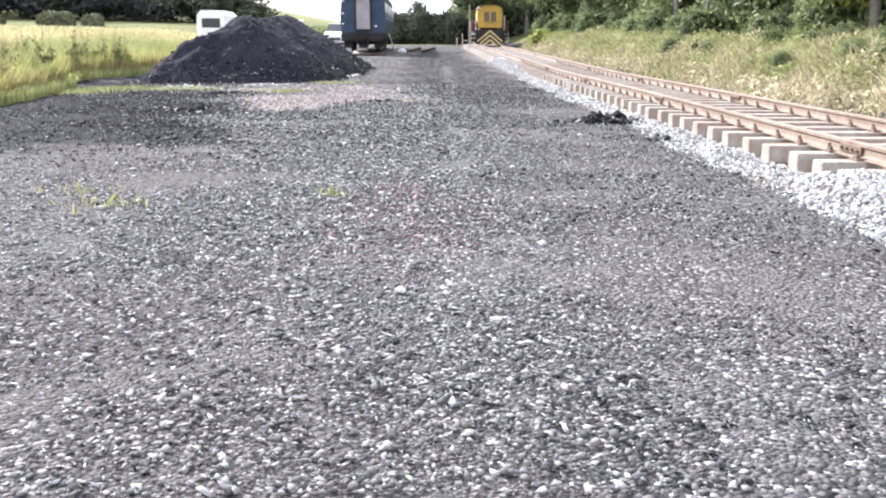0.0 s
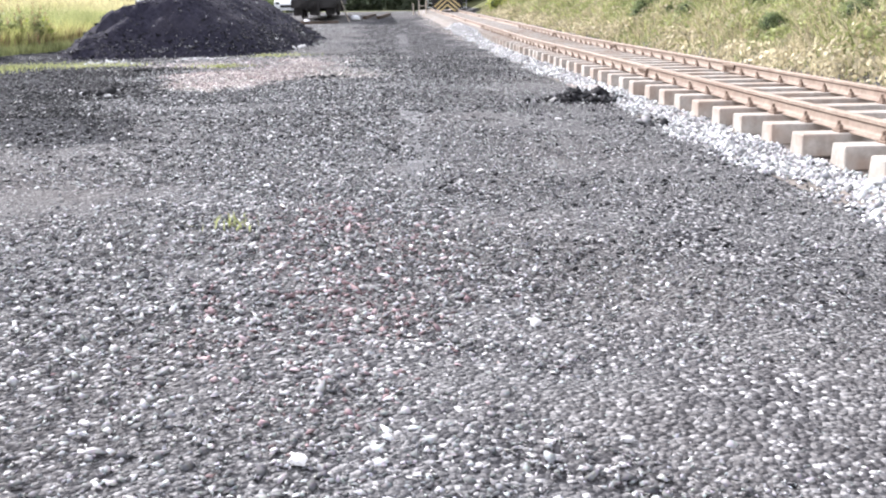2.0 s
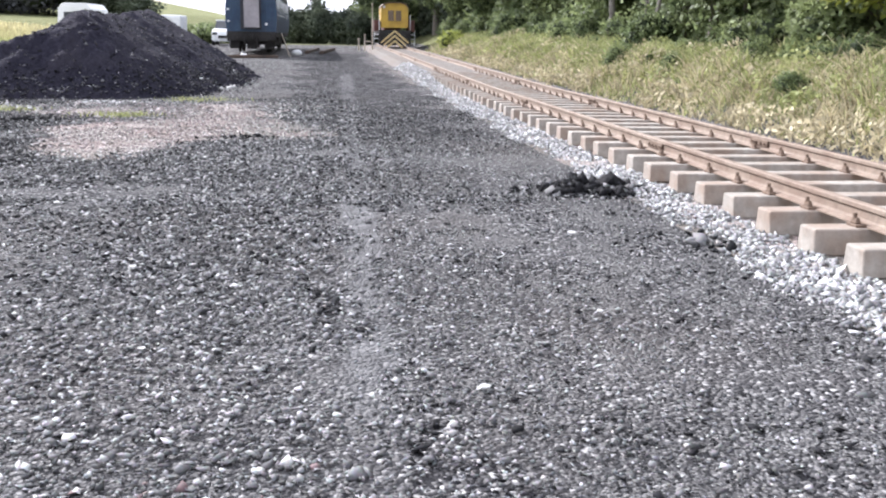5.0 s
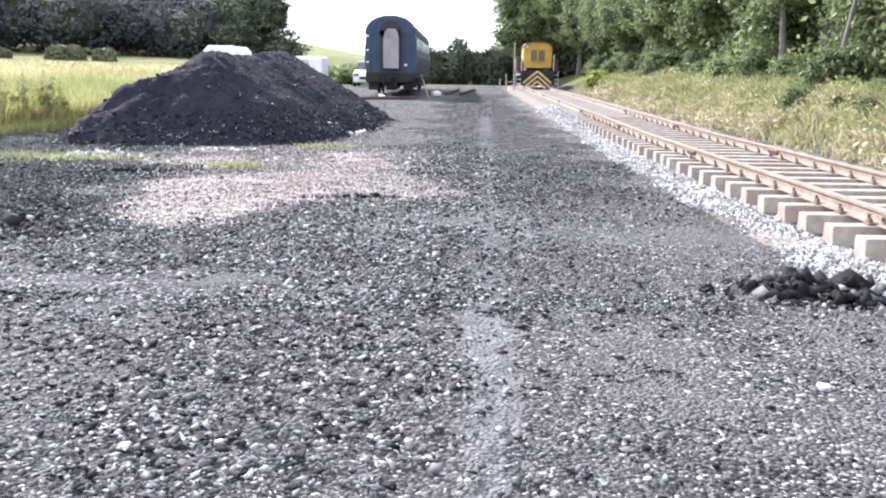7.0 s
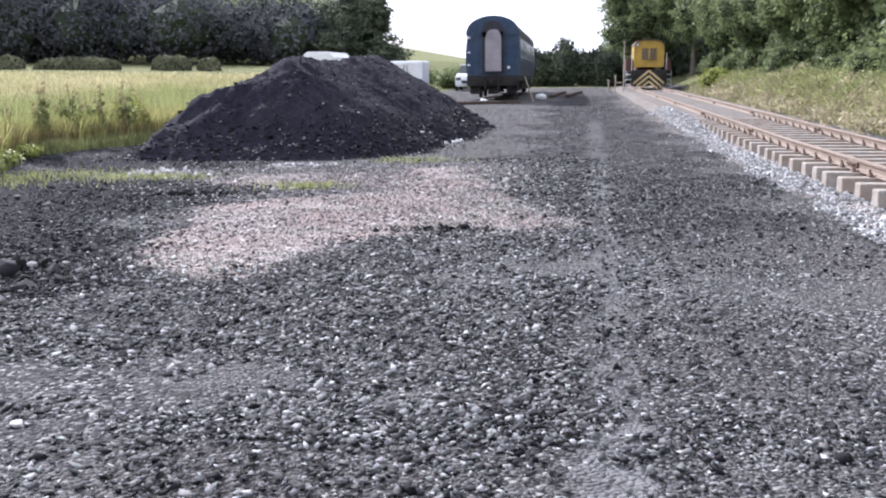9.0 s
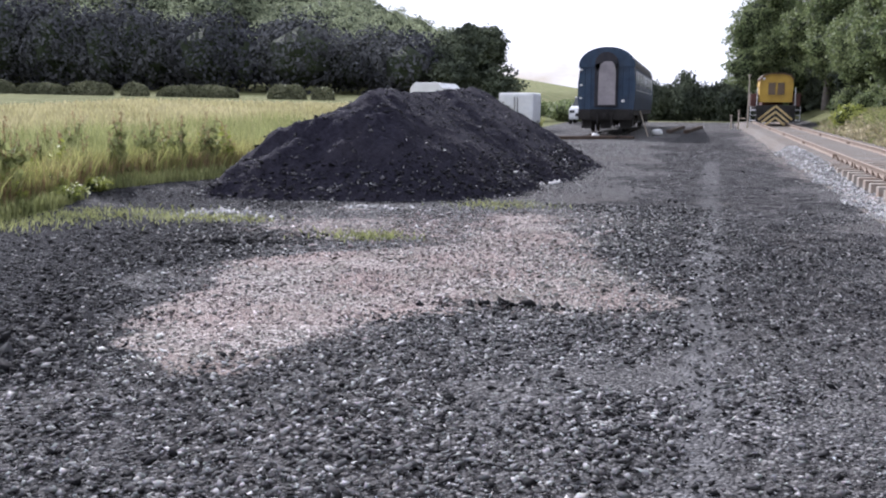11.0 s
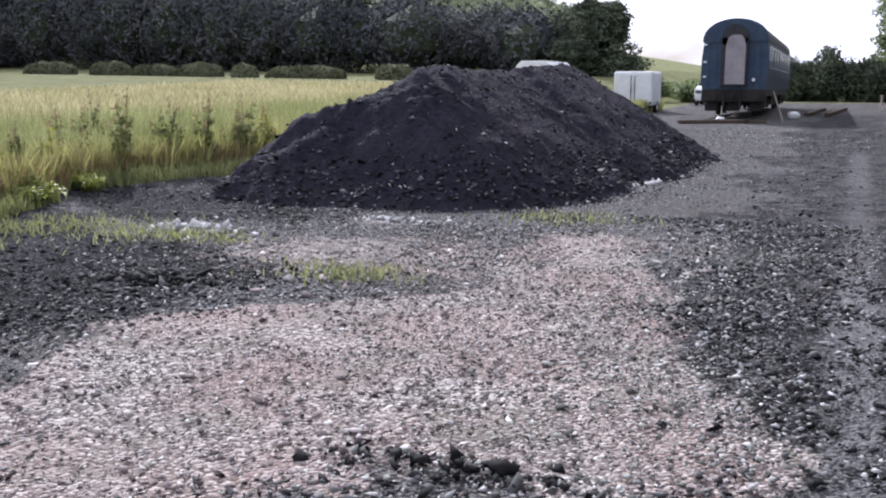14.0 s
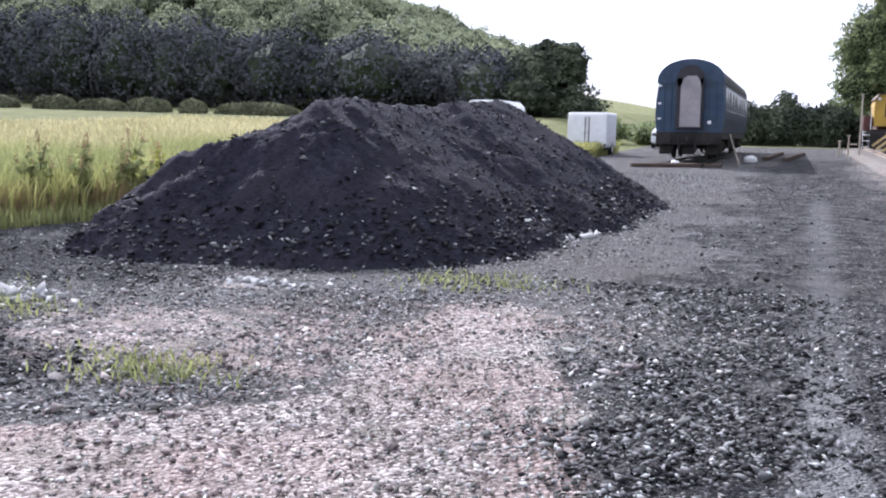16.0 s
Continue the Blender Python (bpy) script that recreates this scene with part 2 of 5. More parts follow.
GRASS_DRY = mat("dry_bank_grass", (0.27, 0.235, 0.14), (0.55, 0.485, 0.33), 0.9, 0.75, 0, island=0.4, trans=0.3)
BLUE = mat("faded_blue_paint", (0.010, 0.026, 0.058), (0.022, 0.052, 0.10), 3, 0.5, 0.1, c3=(0.06, 0.07, 0.09), scale3=1.2, amount3=0.25)
HEDGE = mat("hedge_leaves", (0.075, 0.082, 0.05), (0.19, 0.195, 0.12), 0.6, 0.7, 0, island=0.35, trans=0.06, spec=0.1)
ROOF = mat("grimy_roof", (0.035, 0.033, 0.034), (0.07, 0.065, 0.06), 4, 0.8, 0.2)
SOOT = mat("sooty_underframe", (0.012, 0.011, 0.011), (0.03, 0.027, 0.025), 8, 0.85, 0.3)
PANEL = mat("grey_board", (0.19, 0.175, 0.19), (0.31, 0.285, 0.30), 2, 0.7, 0.1)
BROWN = mat("dark_door_surround", (0.012, 0.014, 0.022), (0.034, 0.03, 0.036), 5, 0.7, 0.1)
WHITE = mat("white_paint", (0.62, 0.64, 0.66), (0.74, 0.75, 0.76), 3, 0.45, 0.05, c3=(0.5, 0.5, 0.48), scale3=1.0, amount3=0.3)
YELLOW = mat("warning_yellow", (0.44, 0.28, 0.04), (0.55, 0.37, 0.065), 4, 0.6, 0.1, c3=(0.30, 0.18, 0.04), scale3=2, amount3=0.7)
BLACK = mat("black_paint", (0.012, 0.012, 0.012), (0.03, 0.028, 0.027), 6, 0.6, 0.1)
MAROON = mat("maroon_paint", (0.06, 0.02, 0.018), (0.10, 0.04, 0.03), 5, 0.6, 0.1)
TIMBER = mat("dark_timber", (0.05, 0.035, 0.028), (0.11, 0.08, 0.06), 9, 0.9, 0.4)
PALE_WOOD = mat("pale_wood", (0.35, 0.30, 0.24), (0.5, 0.45, 0.38), 9, 0.8, 0.3)
RUBBER = mat("rubber", (0.015, 0.015, 0.015), (0.03, 0.03, 0.03), 20, 0.9, 0.2)
DIRT = mat("brown_dirt", (0.14, 0.10, 0.075), (0.24, 0.18, 0.13), 5, 0.95, 0.5)


def glass_mat(name, col, rough=0.08):
    m = bpy.data.materials.new(name)
    m.use_nodes = True
    b = m.node_tree.nodes["Principled BSDF"]
    b.inputs["Base Color"].default_value = (*col, 1)
    b.inputs["Roughness"].default_value = rough
    b.inputs["Specular IOR Level"].default_value = 0.8
    return m


GLASS = glass_mat("dark_glass", (0.03, 0.035, 0.04))
GLASS_BROWN = glass_mat("brown_glass", (0.10, 0.06, 0.03), 0.25)


# ---- building helpers ----
def part(name, bm, material, parent=None, label="", smooth=False):
    me = bpy.data.meshes.new(name)
    bm.normal_update()
    bm.to_mesh(me)
    bm.free()
    me.materials.append(material)
    if smooth:
        me.polygons.foreach_set("use_smooth", [True] * len(me.polygons))
    ob = new(name, me)
    if parent is not None:
        ob.parent = parent
    if label:
        ob["label"] = label
    return ob


def raw(name, verts, faces, material, parent=None, smooth=False):
    """A mesh from numpy arrays: verts (n, 3), faces (m, k)."""
    me = bpy.data.meshes.new(name)
    m, k = faces.shape
    me.vertices.add(len(verts))
    me.vertices.foreach_set("co", np.asarray(verts, dtype=np.float32).ravel())
    me.loops.add(m * k)
    me.loops.foreach_set("vertex_index", faces.astype(np.int32).ravel())
    me.polygons.add(m)
    me.polygons.foreach_set("loop_start", np.arange(0, m * k, k, dtype=np.int32))
    if smooth:
        me.polygons.foreach_set("use_smooth", np.ones(m, dtype=bool))
    me.update(calc_edges=True)
    me.materials.append(material)
    ob = new(name, me)
    if parent is not None:
        ob.parent = parent
    return ob


def box(bm, size, at=(0, 0, 0), bevel=0.0, rot=None, taper=1.0):
    m = Matrix.Translation(at) @ (rot or Matrix.Identity(4)) @ Matrix.Diagonal((*size, 1))
    g = bmesh.ops.create_cube(bm, size=1.0, matrix=m)
    if taper != 1.0:
        zs = sorted(v.co.z for v in g["verts"])
        top = [v for v in g["verts"] if v.co.z > (zs[0] + zs[-1]) / 2]
        for v in top:
            v.co.x = at[0] + (v.co.x - at[0]) * taper
            v.co.y = at[1] + (v.co.y - at[1]) * taper
    if bevel:
        vs = set(g["verts"])
        es = [e for e in bm.edges if e.verts[0] in vs and e.verts[1] in vs]
        bmesh.ops.bevel(bm, geom=es, offset=bevel, segments=2, affect="EDGES", profile=0.5)
    return bm


def cyl(bm, r, depth, at=(0, 0, 0), axis="z", r2=None, seg=16, rot=None):
    turn = {"z": Matrix.Identity(4), "x": Matrix.Rotation(math.pi / 2, 4, "Y"), "y": Matrix.Rotation(math.pi / 2, 4, "X")}[axis]
    bmesh.ops.create_cone(bm, cap_ends=True, segments=seg, radius1=r, radius2=r if r2 is None else r2, depth=depth,
                          matrix=Matrix.Translation(at) @ (rot or Matrix.Identity(4)) @ turn)
    return bm


def empty(name, m, label, category, group="", kind=""):
    ob = new(name)
    ob.matrix_basis = m
    return tagged(ob, label, category, group, kind)


rng = np.random.default_rng(7)


def fbm(x, y, s, seed=0.0):
    return noise.fractal(Vector((x * s + seed, y * s - seed * 0.7, seed)), 1.0, 2.0, 4)


def smooth(a, b, v):
    t = np.clip((np.asarray(v, dtype=float) - a) / (b - a), 0, 1)
    return t * t * (3 - 2 * t)


# ---- the ground and its heights ----
TRACK_X = 4.15          # middle of the track
PATCH = ((-3.45, 15.08), (-4.34, 15.95), (-4.60, 16.67), (-4.45, 17.77), (-5.18, 18.97), (-4.22, 19.88), (-3.16, 21.27), (-3.34, 24.19), (-2.45, 24.46), (-1.57, 21.74), (-1.18, 19.74), (-0.47, 18.31), (-0.52, 17.95), (-1.08, 17.46), (-1.86, 17.61), (-2.25, 17.26), (-2.61, 16.67), (-2.76, 16.17), (-3.04, 15.71), (-3.23, 15.22))


def height(x, y):
    """Height of the ground, without coal pile and ballast."""
    x, y = np.asarray(x, dtype=float), np.asarray(y, dtype=float)
    far = np.maximum(y - 26, 0)
    z = 0.010 * np.minimum(far, 60) + 0.006 * np.clip(far - 60, 0, 80)
    w = smooth(-10, -20, x)
    z = z + w * (0.026 * np.minimum(far, 110) + 0.018 * np.clip(-x - 15, 0, 90))
    z = z + 0.12 * smooth(-10.2, -11.3, x) * smooth(60, 40, y)
    # bank beside the track
    z = z + 0.07 * np.sin(y * 1.7) * np.sin(x * 2.3 + y * 0.6) * smooth(6.0, 7.0, x) * smooth(14, 10, x)
    z = z + 0.95 * smooth(5.7, 8.2, x) + 0.9 * smooth(8.0, 16.0, x) + 0.12 * smooth(5.4, 5.8, x)
    # pasture hill far off
    z = z + 18 * smooth(0, -150, x) * smooth(180, 420, y)
    # wooded hill
    z = z + 16 * smooth(-26, -82, x) * smooth(100, 155, y) * smooth(300, 190, y)
    return z


def in_patch(x, y):
    """Signed distance to the outline of the light gravel, positive inside."""
    x, y = np.asarray(x), np.asarray(y)
    inside = np.zeros(x.shape, bool)
    best = np.full(x.shape, 1e9)
    n = len(PATCH)
    for i in range(n):
        (ax, ay), (bx, by) = PATCH[i], PATCH[(i + 1) % n]
        cross = ((ay > y) != (by > y)) & (x < (bx - ax) * (y - ay) / (by - ay + 1e-12) + ax)
        inside ^= cross
        ex, ey = bx - ax, by - ay
        t = np.clip(((x - ax) * ex + (y - ay) * ey) / (ex * ex + ey * ey), 0, 1)
        best = np.minimum(best, np.hypot(x - ax - t * ex, y - ay - t * ey))
    return np.where(inside, best, -best)


def blob(x, y, cx, cy, rx, ry):
    return np.clip(1.4 - np.hypot((x - cx) / rx, (y - cy) / ry), 0, 1)


def field_edge(y):
    """x of the edge between yard and field."""
    return np.interp(y, [-30, 12, 18, 22, 25.5, 29, 34, 42, 70, 100], [-8.5, -9.2, -9.8, -10.4, -11.4, -11.0, -10.5, -9.0, -9.5, -10.0])


def zones(x, y):
    """light gravel, grass, pale dust, coal"""
    light = smooth(-0.3, 0.3, in_patch(x, y))
    light = np.maximum(light, 0.9 * blob(x, y, -7.1, 22.8, 0.7, 0.35))
    light = np.maximum(light, 0.8 * blob(x, y, -5.3, 24.3, 0.5, 0.3))
    light = np.maximum(light, 0.46 * blob(x, y, -2.3, 23.4, 1.6, 1.6))
    light = np.maximum(light, 0.54 * blob(x, y, -4.4, 22.2, 3.0, 1.7))
    # ballast strip and the pale way towards the engine
    light = np.maximum(light, 0.9 * smooth(2.35, 2.65, x) * smooth(6.2, 5.5, x) * smooth(60, 40, y))
    light = np.maximum(light, 0.45 * smooth(1.0, 2.2, x) * smooth(6.2, 5.5, x) * smooth(24, 34, y) * smooth(80, 60, y))
    fe = field_edge(y)
    grass = smooth(0.3, -0.5, x - fe)
    grass = np.maximum(grass, smooth(6.0, 7.2, x))
    grass = np.maximum(grass, smooth(80, 88, y))
    grass = np.maximum(grass, 0.22 * blob(x, y, -4.3, 21.15, 0.6, 0.5))
    grass = np.maximum(grass, 0.22 * blob(x, y, -7.1, 22.35, 1.0, 0.6))
    grass = np.maximum(grass, 0.22 * blob(x, y, -3.4, 25.2, 1.0, 0.7))
    grass = np.maximum(grass, 0.34 * blob(x, y, -9.0, 22.6, 1.8, 1.2))
    dust = 1.0 * np.exp(-((x + 0.345 - 0.02 * (y - 12)) / (0.19 + 0.004 * np.maximum(y - 16, 0))) ** 4) * smooth(4.5, 8.5, y) * smooth(46, 36, y) * (1 - 0.25 * smooth(20, 28, y))
    dust = dust * (0.85 + 0.15 * np.sin(y * 0.9 + 1.0) * np.sin(y * 0.37))
    dust = np.maximum(dust, 0.3 * np.exp(-((x - 1.25) / 0.3) ** 2) * smooth(1, 4, y) * smooth(42, 34, y))
    dust = np.maximum(dust, 0.20 * smooth(26, 40, y) * smooth(-4.5, -3.0, x) * smooth(4, 2, x))
    x, y = x + 0.5 * np.sin(1.3 * y + 0.6 * x) + 0.25 * np.sin(3.1 * y - 1.7 * x), y + 0.5 * np.sin(1.1 * x + 0.4 * y) + 0.25 * np.sin(2.7 * x + 1.9 * y)
    coal = 0.95 * smooth(-4.0, -5.5, x + 0.15 * (y - 17)) * smooth(6, 12, y) * smooth(23, 21, y + 0.25 * (x + 6))
    coal = np.maximum(coal, 0.9 * blob(x, y, -7.5, 28.5, 4.2, 4.6))
    coal = np.maximum(coal, 0.36 * smooth(1.6, 0.2, x) * smooth(7, 12, y) * smooth(19.5, 17.5, y))
    coal = np.maximum(coal, 0.50 * smooth(-2.4, -1.4, x) * smooth(2.6, 1.8, x) * smooth(14, 19, y) * smooth(75, 60, y))
    coal = np.maximum(coal, 0.26 * smooth(0.0, 1.0, x) * smooth(14, 11, y))
    coal = np.maximum(coal, 0.85 * blob(x, y, -9.3, 24.6, 2.6, 1.6))
    return light, grass, dust, coal


def ground_sheet():
    def axis(lo, hi, fine_lo, fine_hi, step, grow=1.13):
        a = list(np.arange(fine_lo, fine_hi, step))
        s, v = step, fine_hi
        while v < hi:
            a.append(v)
            s *= grow
            v += s
        a.append(hi)
        s, v = step, fine_lo
        while v > lo:
            s *= grow
            v -= s
            a.insert(0, max(v, lo))
        return np.unique(np.array(a))
    xs, ys = axis(-900, 900, -12, 8, 0.12), axis(-60, 1500, 0, 30, 0.12)
    X, Y = np.meshgrid(xs, ys)
    x, y = X.ravel(), Y.ravel()
    z = height(x, y)
    jag = np.array([fbm(a, b, 0.5) if -14 < a < 12 and -5 < b < 60 else 0.0 for a, b in zip(x, y)])
    fine = np.array([fbm(a, b, 2.6, 9.0) if -12 < a < 6 and -2 < b < 34 else 0.0 for a, b in zip(x, y)])
    z = z + 0.025 * jag + 0.012 * fine - 0.02
    w, h = len(xs), len(ys)
    i = np.arange(w * h).reshape(h, w)
    faces = np.stack([i[:-1, :-1], i[:-1, 1:], i[1:, 1:], i[1:, :-1]], -1).reshape(-1, 4)
    ob = raw("ground", np.stack([x, y, z], 1), faces, GROUND, smooth=True)
    lx, ly = x + 0.35 * jag, y + 0.35 * fine
    attr = ob.data.color_attributes.new("zone", "FLOAT_COLOR", "POINT")
    attr.data.foreach_set("color", np.stack([*zones(lx, ly)[:2], zones(x, y)[2], zones(lx, ly)[3]], 1).astype(np.float32).ravel())
    return tagged(ob, "crushed dark gravel yard running into a grass field", "ground", kind="structure")


ground_sheet()


# ---- loose stones ----
OCT_F = np.array([[0, 2, 4], [2, 1, 4], [1, 3, 4], [3, 0, 4], [2, 0, 5], [1, 2, 5], [3, 1, 5], [0, 3, 5]])
OCT_V = np.array([[1, 0, 0], [-1, 0, 0], [0, 1, 0], [0, -1, 0], [0, 0, 1], [0, 0, -1]], float)


def stones(name, P, size, material, flat=0.5, parent=None):
    """Angular stones at the points P, of the given radii."""
    n = len(P)
    V = np.repeat(OCT_V[None], n, 0) * rng.uniform(0.6, 1.25, (n, 6, 1)) + rng.normal(0, 0.3, (n, 6, 3))
    a = rng.uniform(0, 2 * math.pi, n)
    c, s = np.cos(a), np.sin(a)
    V *= np.stack([rng.uniform(0.8, 1.4, n), rng.uniform(0.7, 1.1, n), rng.uniform(flat * 0.7, flat * 1.3, n)], 1)[:, None]
    tx = rng.normal(0, 0.3, n)[:, None]
    V[..., 2] = V[..., 2] + tx * V[..., 0]
    X = V[..., 0] * c[:, None] - V[..., 1] * s[:, None]
    Y = V[..., 0] * s[:, None] + V[..., 1] * c[:, None]
    V = np.stack([X, Y, V[..., 2]], -1) * size[:, None, None] + P[:, None]
    F = (OCT_F[None] + 6 * np.arange(n)[:, None, None]).reshape(-1, 3)
    return raw(name, V.reshape(-1, 3), F, material, parent)


def scatter(n, x0, x1, y0, y1, power=1.0):
    """Random points, denser towards y0."""
    u = rng.uniform(0, 1, n) ** power
    return rng.uniform(x0, x1, n), y0 + (y1 - y0) * u


def yard_stones():
    x, y = scatter(75000, -11.0, 3.0, 0.2, 48, 1.6)
    xa, ya = np.clip(rng.normal(-0.6, 1.9, 74000), -6, 2.5), rng.uniform(0.2, 12.5, 74000)
    xb, yb = rng.triangular(-8.4, -0.9, 3.4, 105000), 12 + 14 * rng.uniform(0, 1, 105000) ** 1.15
    x, y = np.concatenate([x, xa, xb]), np.concatenate([y, ya, yb])
    keep = (np.abs(x + 0.6) < 1.9 + 0.55 * y) & (x > field_edge(y) + 0.2)
    x, y = x[keep], y[keep]
    wx = x + (0.16 + 0.2 * smooth(18.5, 21, y)) * np.sin(2.9 * y + 1.3 * x) + 0.09 * np.sin(7.3 * y - 4.1 * x) + rng.normal(0, 0.07, len(x))
    wy = y + 0.16 * np.sin(3.1 * x - 1.1 * y) + 0.09 * np.sin(8.3 * x + 3.7 * y) + rng.normal(0, 0.07, len(x))
    light, grass, dust, coal = zones(wx, wy)
    thin = rng.uniform(0, 1, len(x)) < (1 - 0.92 * np.clip(dust, 0, 1)) * (1 - 0.7 * grass) * (1 - 0.3 * light) * (1 - 0.6 * smooth(20, 27, y) * smooth(-3.2, -2.2, x))
    x, y, light, coal = x[thin], y[thin], light[thin], coal[thin]
    size = np.minimum(rng.lognormal(math.log(0.0112), 0.42, len(x)), 0.027) * (0.85 + 0.15 * smooth(2.5, 4.5, y)) * (1 + 0.25 * smooth(6, 30, y)) * (1 - 0.35 * light) * (1 - 0.25 * smooth(-0.4, 0.3, x))
    P = np.stack([x, y, height(x, y) - 0.012 + size * 0.25], 1)
    pick = rng.uniform(0, 1, len(x))
    is_light, is_coal = pick < light * 0.8, (pick >= light * 0.8) & (pick < light * 0.8 + (1 - light) * np.minimum(coal * 1.02, 0.98))
    # where the added red tint lies
    red = np.clip(np.exp(-(((x + 1.0) / 0.5) ** 2 + ((y - 4.5) / 1.6) ** 4)), 0, 1) * (0.75 + 0.45 * np.sin(6 * x + 1.5 * y) * np.sin(2.6 * y + 2 * x))
    is_red = (rng.uniform(0, 1, len(x)) < 0.6 * red) & ~(is_light | is_coal)
    rest = ~(is_light | is_coal | is_red)
    tagged(stones("red_tinted_stones", P[is_red], size[is_red], STONE_RED), "patch of yard gravel with an added dull red tint", "gravel", kind="stuff")
    tagged(stones("gravel_stones", P[rest], size[rest], STONE_DARK), "loose dark grey crushed gravel over the yard", "gravel", kind="stuff")
    # the middle of the pale patch is pinkish, its rims grey
    pinkish = smooth(-1.3, -2.7, x) * smooth(-5.2, -3.9, x + 0.3 * (y - 17)) * smooth(15.2, 16.4, y) + 0.25 * np.sin(2.3 * x + 1.1 * y) * np.sin(1.7 * y - 0.8 * x)
    pink = is_light & (rng.uniform(0, 1, len(x)) < 0.12 + 0.7 * pinkish)
    grey = is_light & ~pink
    big = 1 + 0.7 * (rng.uniform(0, 1, len(x)) < 0.10)
    tagged(stones("pink_gravel_stones", P[pink], (size * big)[pink] * 1.15, STONE_PINK, 0.55), "pinkish gravel chips in a worn pale patch", "gravel", kind="stuff")
    tagged(stones("light_gravel_stones", P[grey], (size * big)[grey] * 1.15, STONE_LIGHT, 0.55), "pale grey gravel chips round a worn patch", "gravel", kind="stuff")
    slab = rng.lognormal(0.08, 0.38, len(x))
    tagged(stones("coal_gravel_stones", P[is_coal], np.minimum(size * slab, 0.036)[is_coal], COAL_LUMP, 0.42), "black flaky coal slack over the yard edge", "gravel", kind="stuff")


yard_stones()


# ---- track ----
RAIL_Z, SLEEPER_TOP, GAUGE = 0.34, 0.18, 1.5
SPACING, FIRST_Y = 0.693, 4.34


def rise(y):
    return float(height(0.0, y))


def sleeper_thing():
    root = empty("railway_sleeper", pose(TRACK_X, 0, 0), "weathered brown-grey concrete railway sleeper under rusty rails", "sleeper", "sleepers of the track")
    bm = bmesh.new()
    box(bm, (2.46, 0.26, 0.2), (0, 0, SLEEPER_TOP - 0.1), 0.015)
    for v in bm.verts:
        if v.co.z > SLEEPER_TOP - 0.05:
            v.co.y *= 0.86
    part("body", bm, CONCRETE, root)
    for sx in (-GAUGE / 2, GAUGE / 2):
        bm = bmesh.new()
        box(bm, (0.27, 0.14, 0.024), (sx, 0, SLEEPER_TOP + 0.01), 0.006)
        for k in (-0.1, 0.1):
            box(bm, (0.05, 0.09, 0.05), (sx + k, 0, SLEEPER_TOP + 0.044), 0.012, taper=0.7)
            cyl(bm, 0.016, 0.04, (sx + k * 1.1, 0.0, SLEEPER_TOP + 0.08), seg=6)
        part("rail_chair", bm, RUST_DARK, root, "rusty cast-iron rail chair")
    return root


def rail_section():
    half = [(0.07, 0.0), (0.07, 0.012), (0.02, 0.03), (0.012, 0.045), (0.012, 0.105), (0.034, 0.118), (0.036, 0.148), (0.028, 0.158)]
    return half + [(-x, z) for x, z in reversed(half)]


def rail(x, y0, y1):
    root = empty("rail", pose(x, y0, 0), "rust-brown flat-bottomed steel rail on concrete sleepers", "rail", "rails of the track")
    sec = rail_section()
    bm = bmesh.new()
    ys = np.linspace(y0 + 0.004, y1 - 0.004, 9)
    rings = [[bm.verts.new((px, y - y0, RAIL_Z - 0.16 + pz + rise(y))) for px, pz in sec] for y in ys]
    n = len(sec)
    for a, b in zip(rings, rings[1:]):
        for k in range(n):
            bm.faces.new((a[k], a[(k + 1) % n], b[(k + 1) % n], b[k]))
    bm.faces.new(list(reversed(rings[0])))
    bm.faces.new(rings[-1])
    bmesh.ops.recalc_face_normals(bm, faces=bm.faces)
    part("rail_bar", bm, RUST, root)
    bm = bmesh.new()
    for s in (-0.028, 0.028):
        box(bm, (0.03, 0.46, 0.085), (s, 0, RAIL_Z - 0.085 + rise(y0)), 0.006)
        for k in (-0.17, -0.06, 0.06, 0.17):
            cyl(bm, 0.018, 0.03, (s * 1.9, k, RAIL_Z - 0.085 + rise(y0)), "x", seg=6)
    part("fishplate", bm, RUST_DARK, root, "bolted rusty fishplate at the rail joint")
    return root


def track():
    first = sleeper_thing()
    rnd = random.Random(3)
    ys = [FIRST_Y + SPACING * i for i in range(48)]
    for i, y in enumerate(ys):
        m = pose(TRACK_X + rnd.uniform(-0.025, 0.025), y + rnd.uniform(-0.02, 0.02), rise(y) - 0.0, rz=rnd.uniform(-0.5, 0.5))
        if i == 0:
            first.matrix_basis = m
        else:
            copy_thing(first, m)
    joints = [-8.5, -0.9, 6.75, 14.4, 22.05, 29.7, 37.35, 45, 52.65, 60.3, 68, 75.6]
    for sx, off in ((-GAUGE / 2, 0.0), (GAUGE / 2, 0.35)):
        for a, b in zip(joints, joints[1:]):
            rail(TRACK_X + sx, a + off, b + off)


track()


def ballast_bed():
    """Ballast between the sleepers: low where they lie open, level with them at both ends."""
    xs, ys = np.linspace(2.3, 6.0, 46), np.arange(-12, 78, 0.16)
    X, Y = np.meshgrid(xs, ys)
    x, y = X.ravel(), Y.ravel()
    top = ballast_top(x, y)
    i = np.arange(len(x)).reshape(X.shape)
    faces = np.stack([i[:-1, :-1], i[:-1, 1:], i[1:, 1:], i[1:, :-1]], -1).reshape(-1, 4)
    ob = raw("ballast_bed", np.stack([x, y, top], 1), faces, DIRT_BALLAST, smooth=True)
    tagged(ob, "pale dusty stone ballast bed under the track", "ballast", kind="structure")


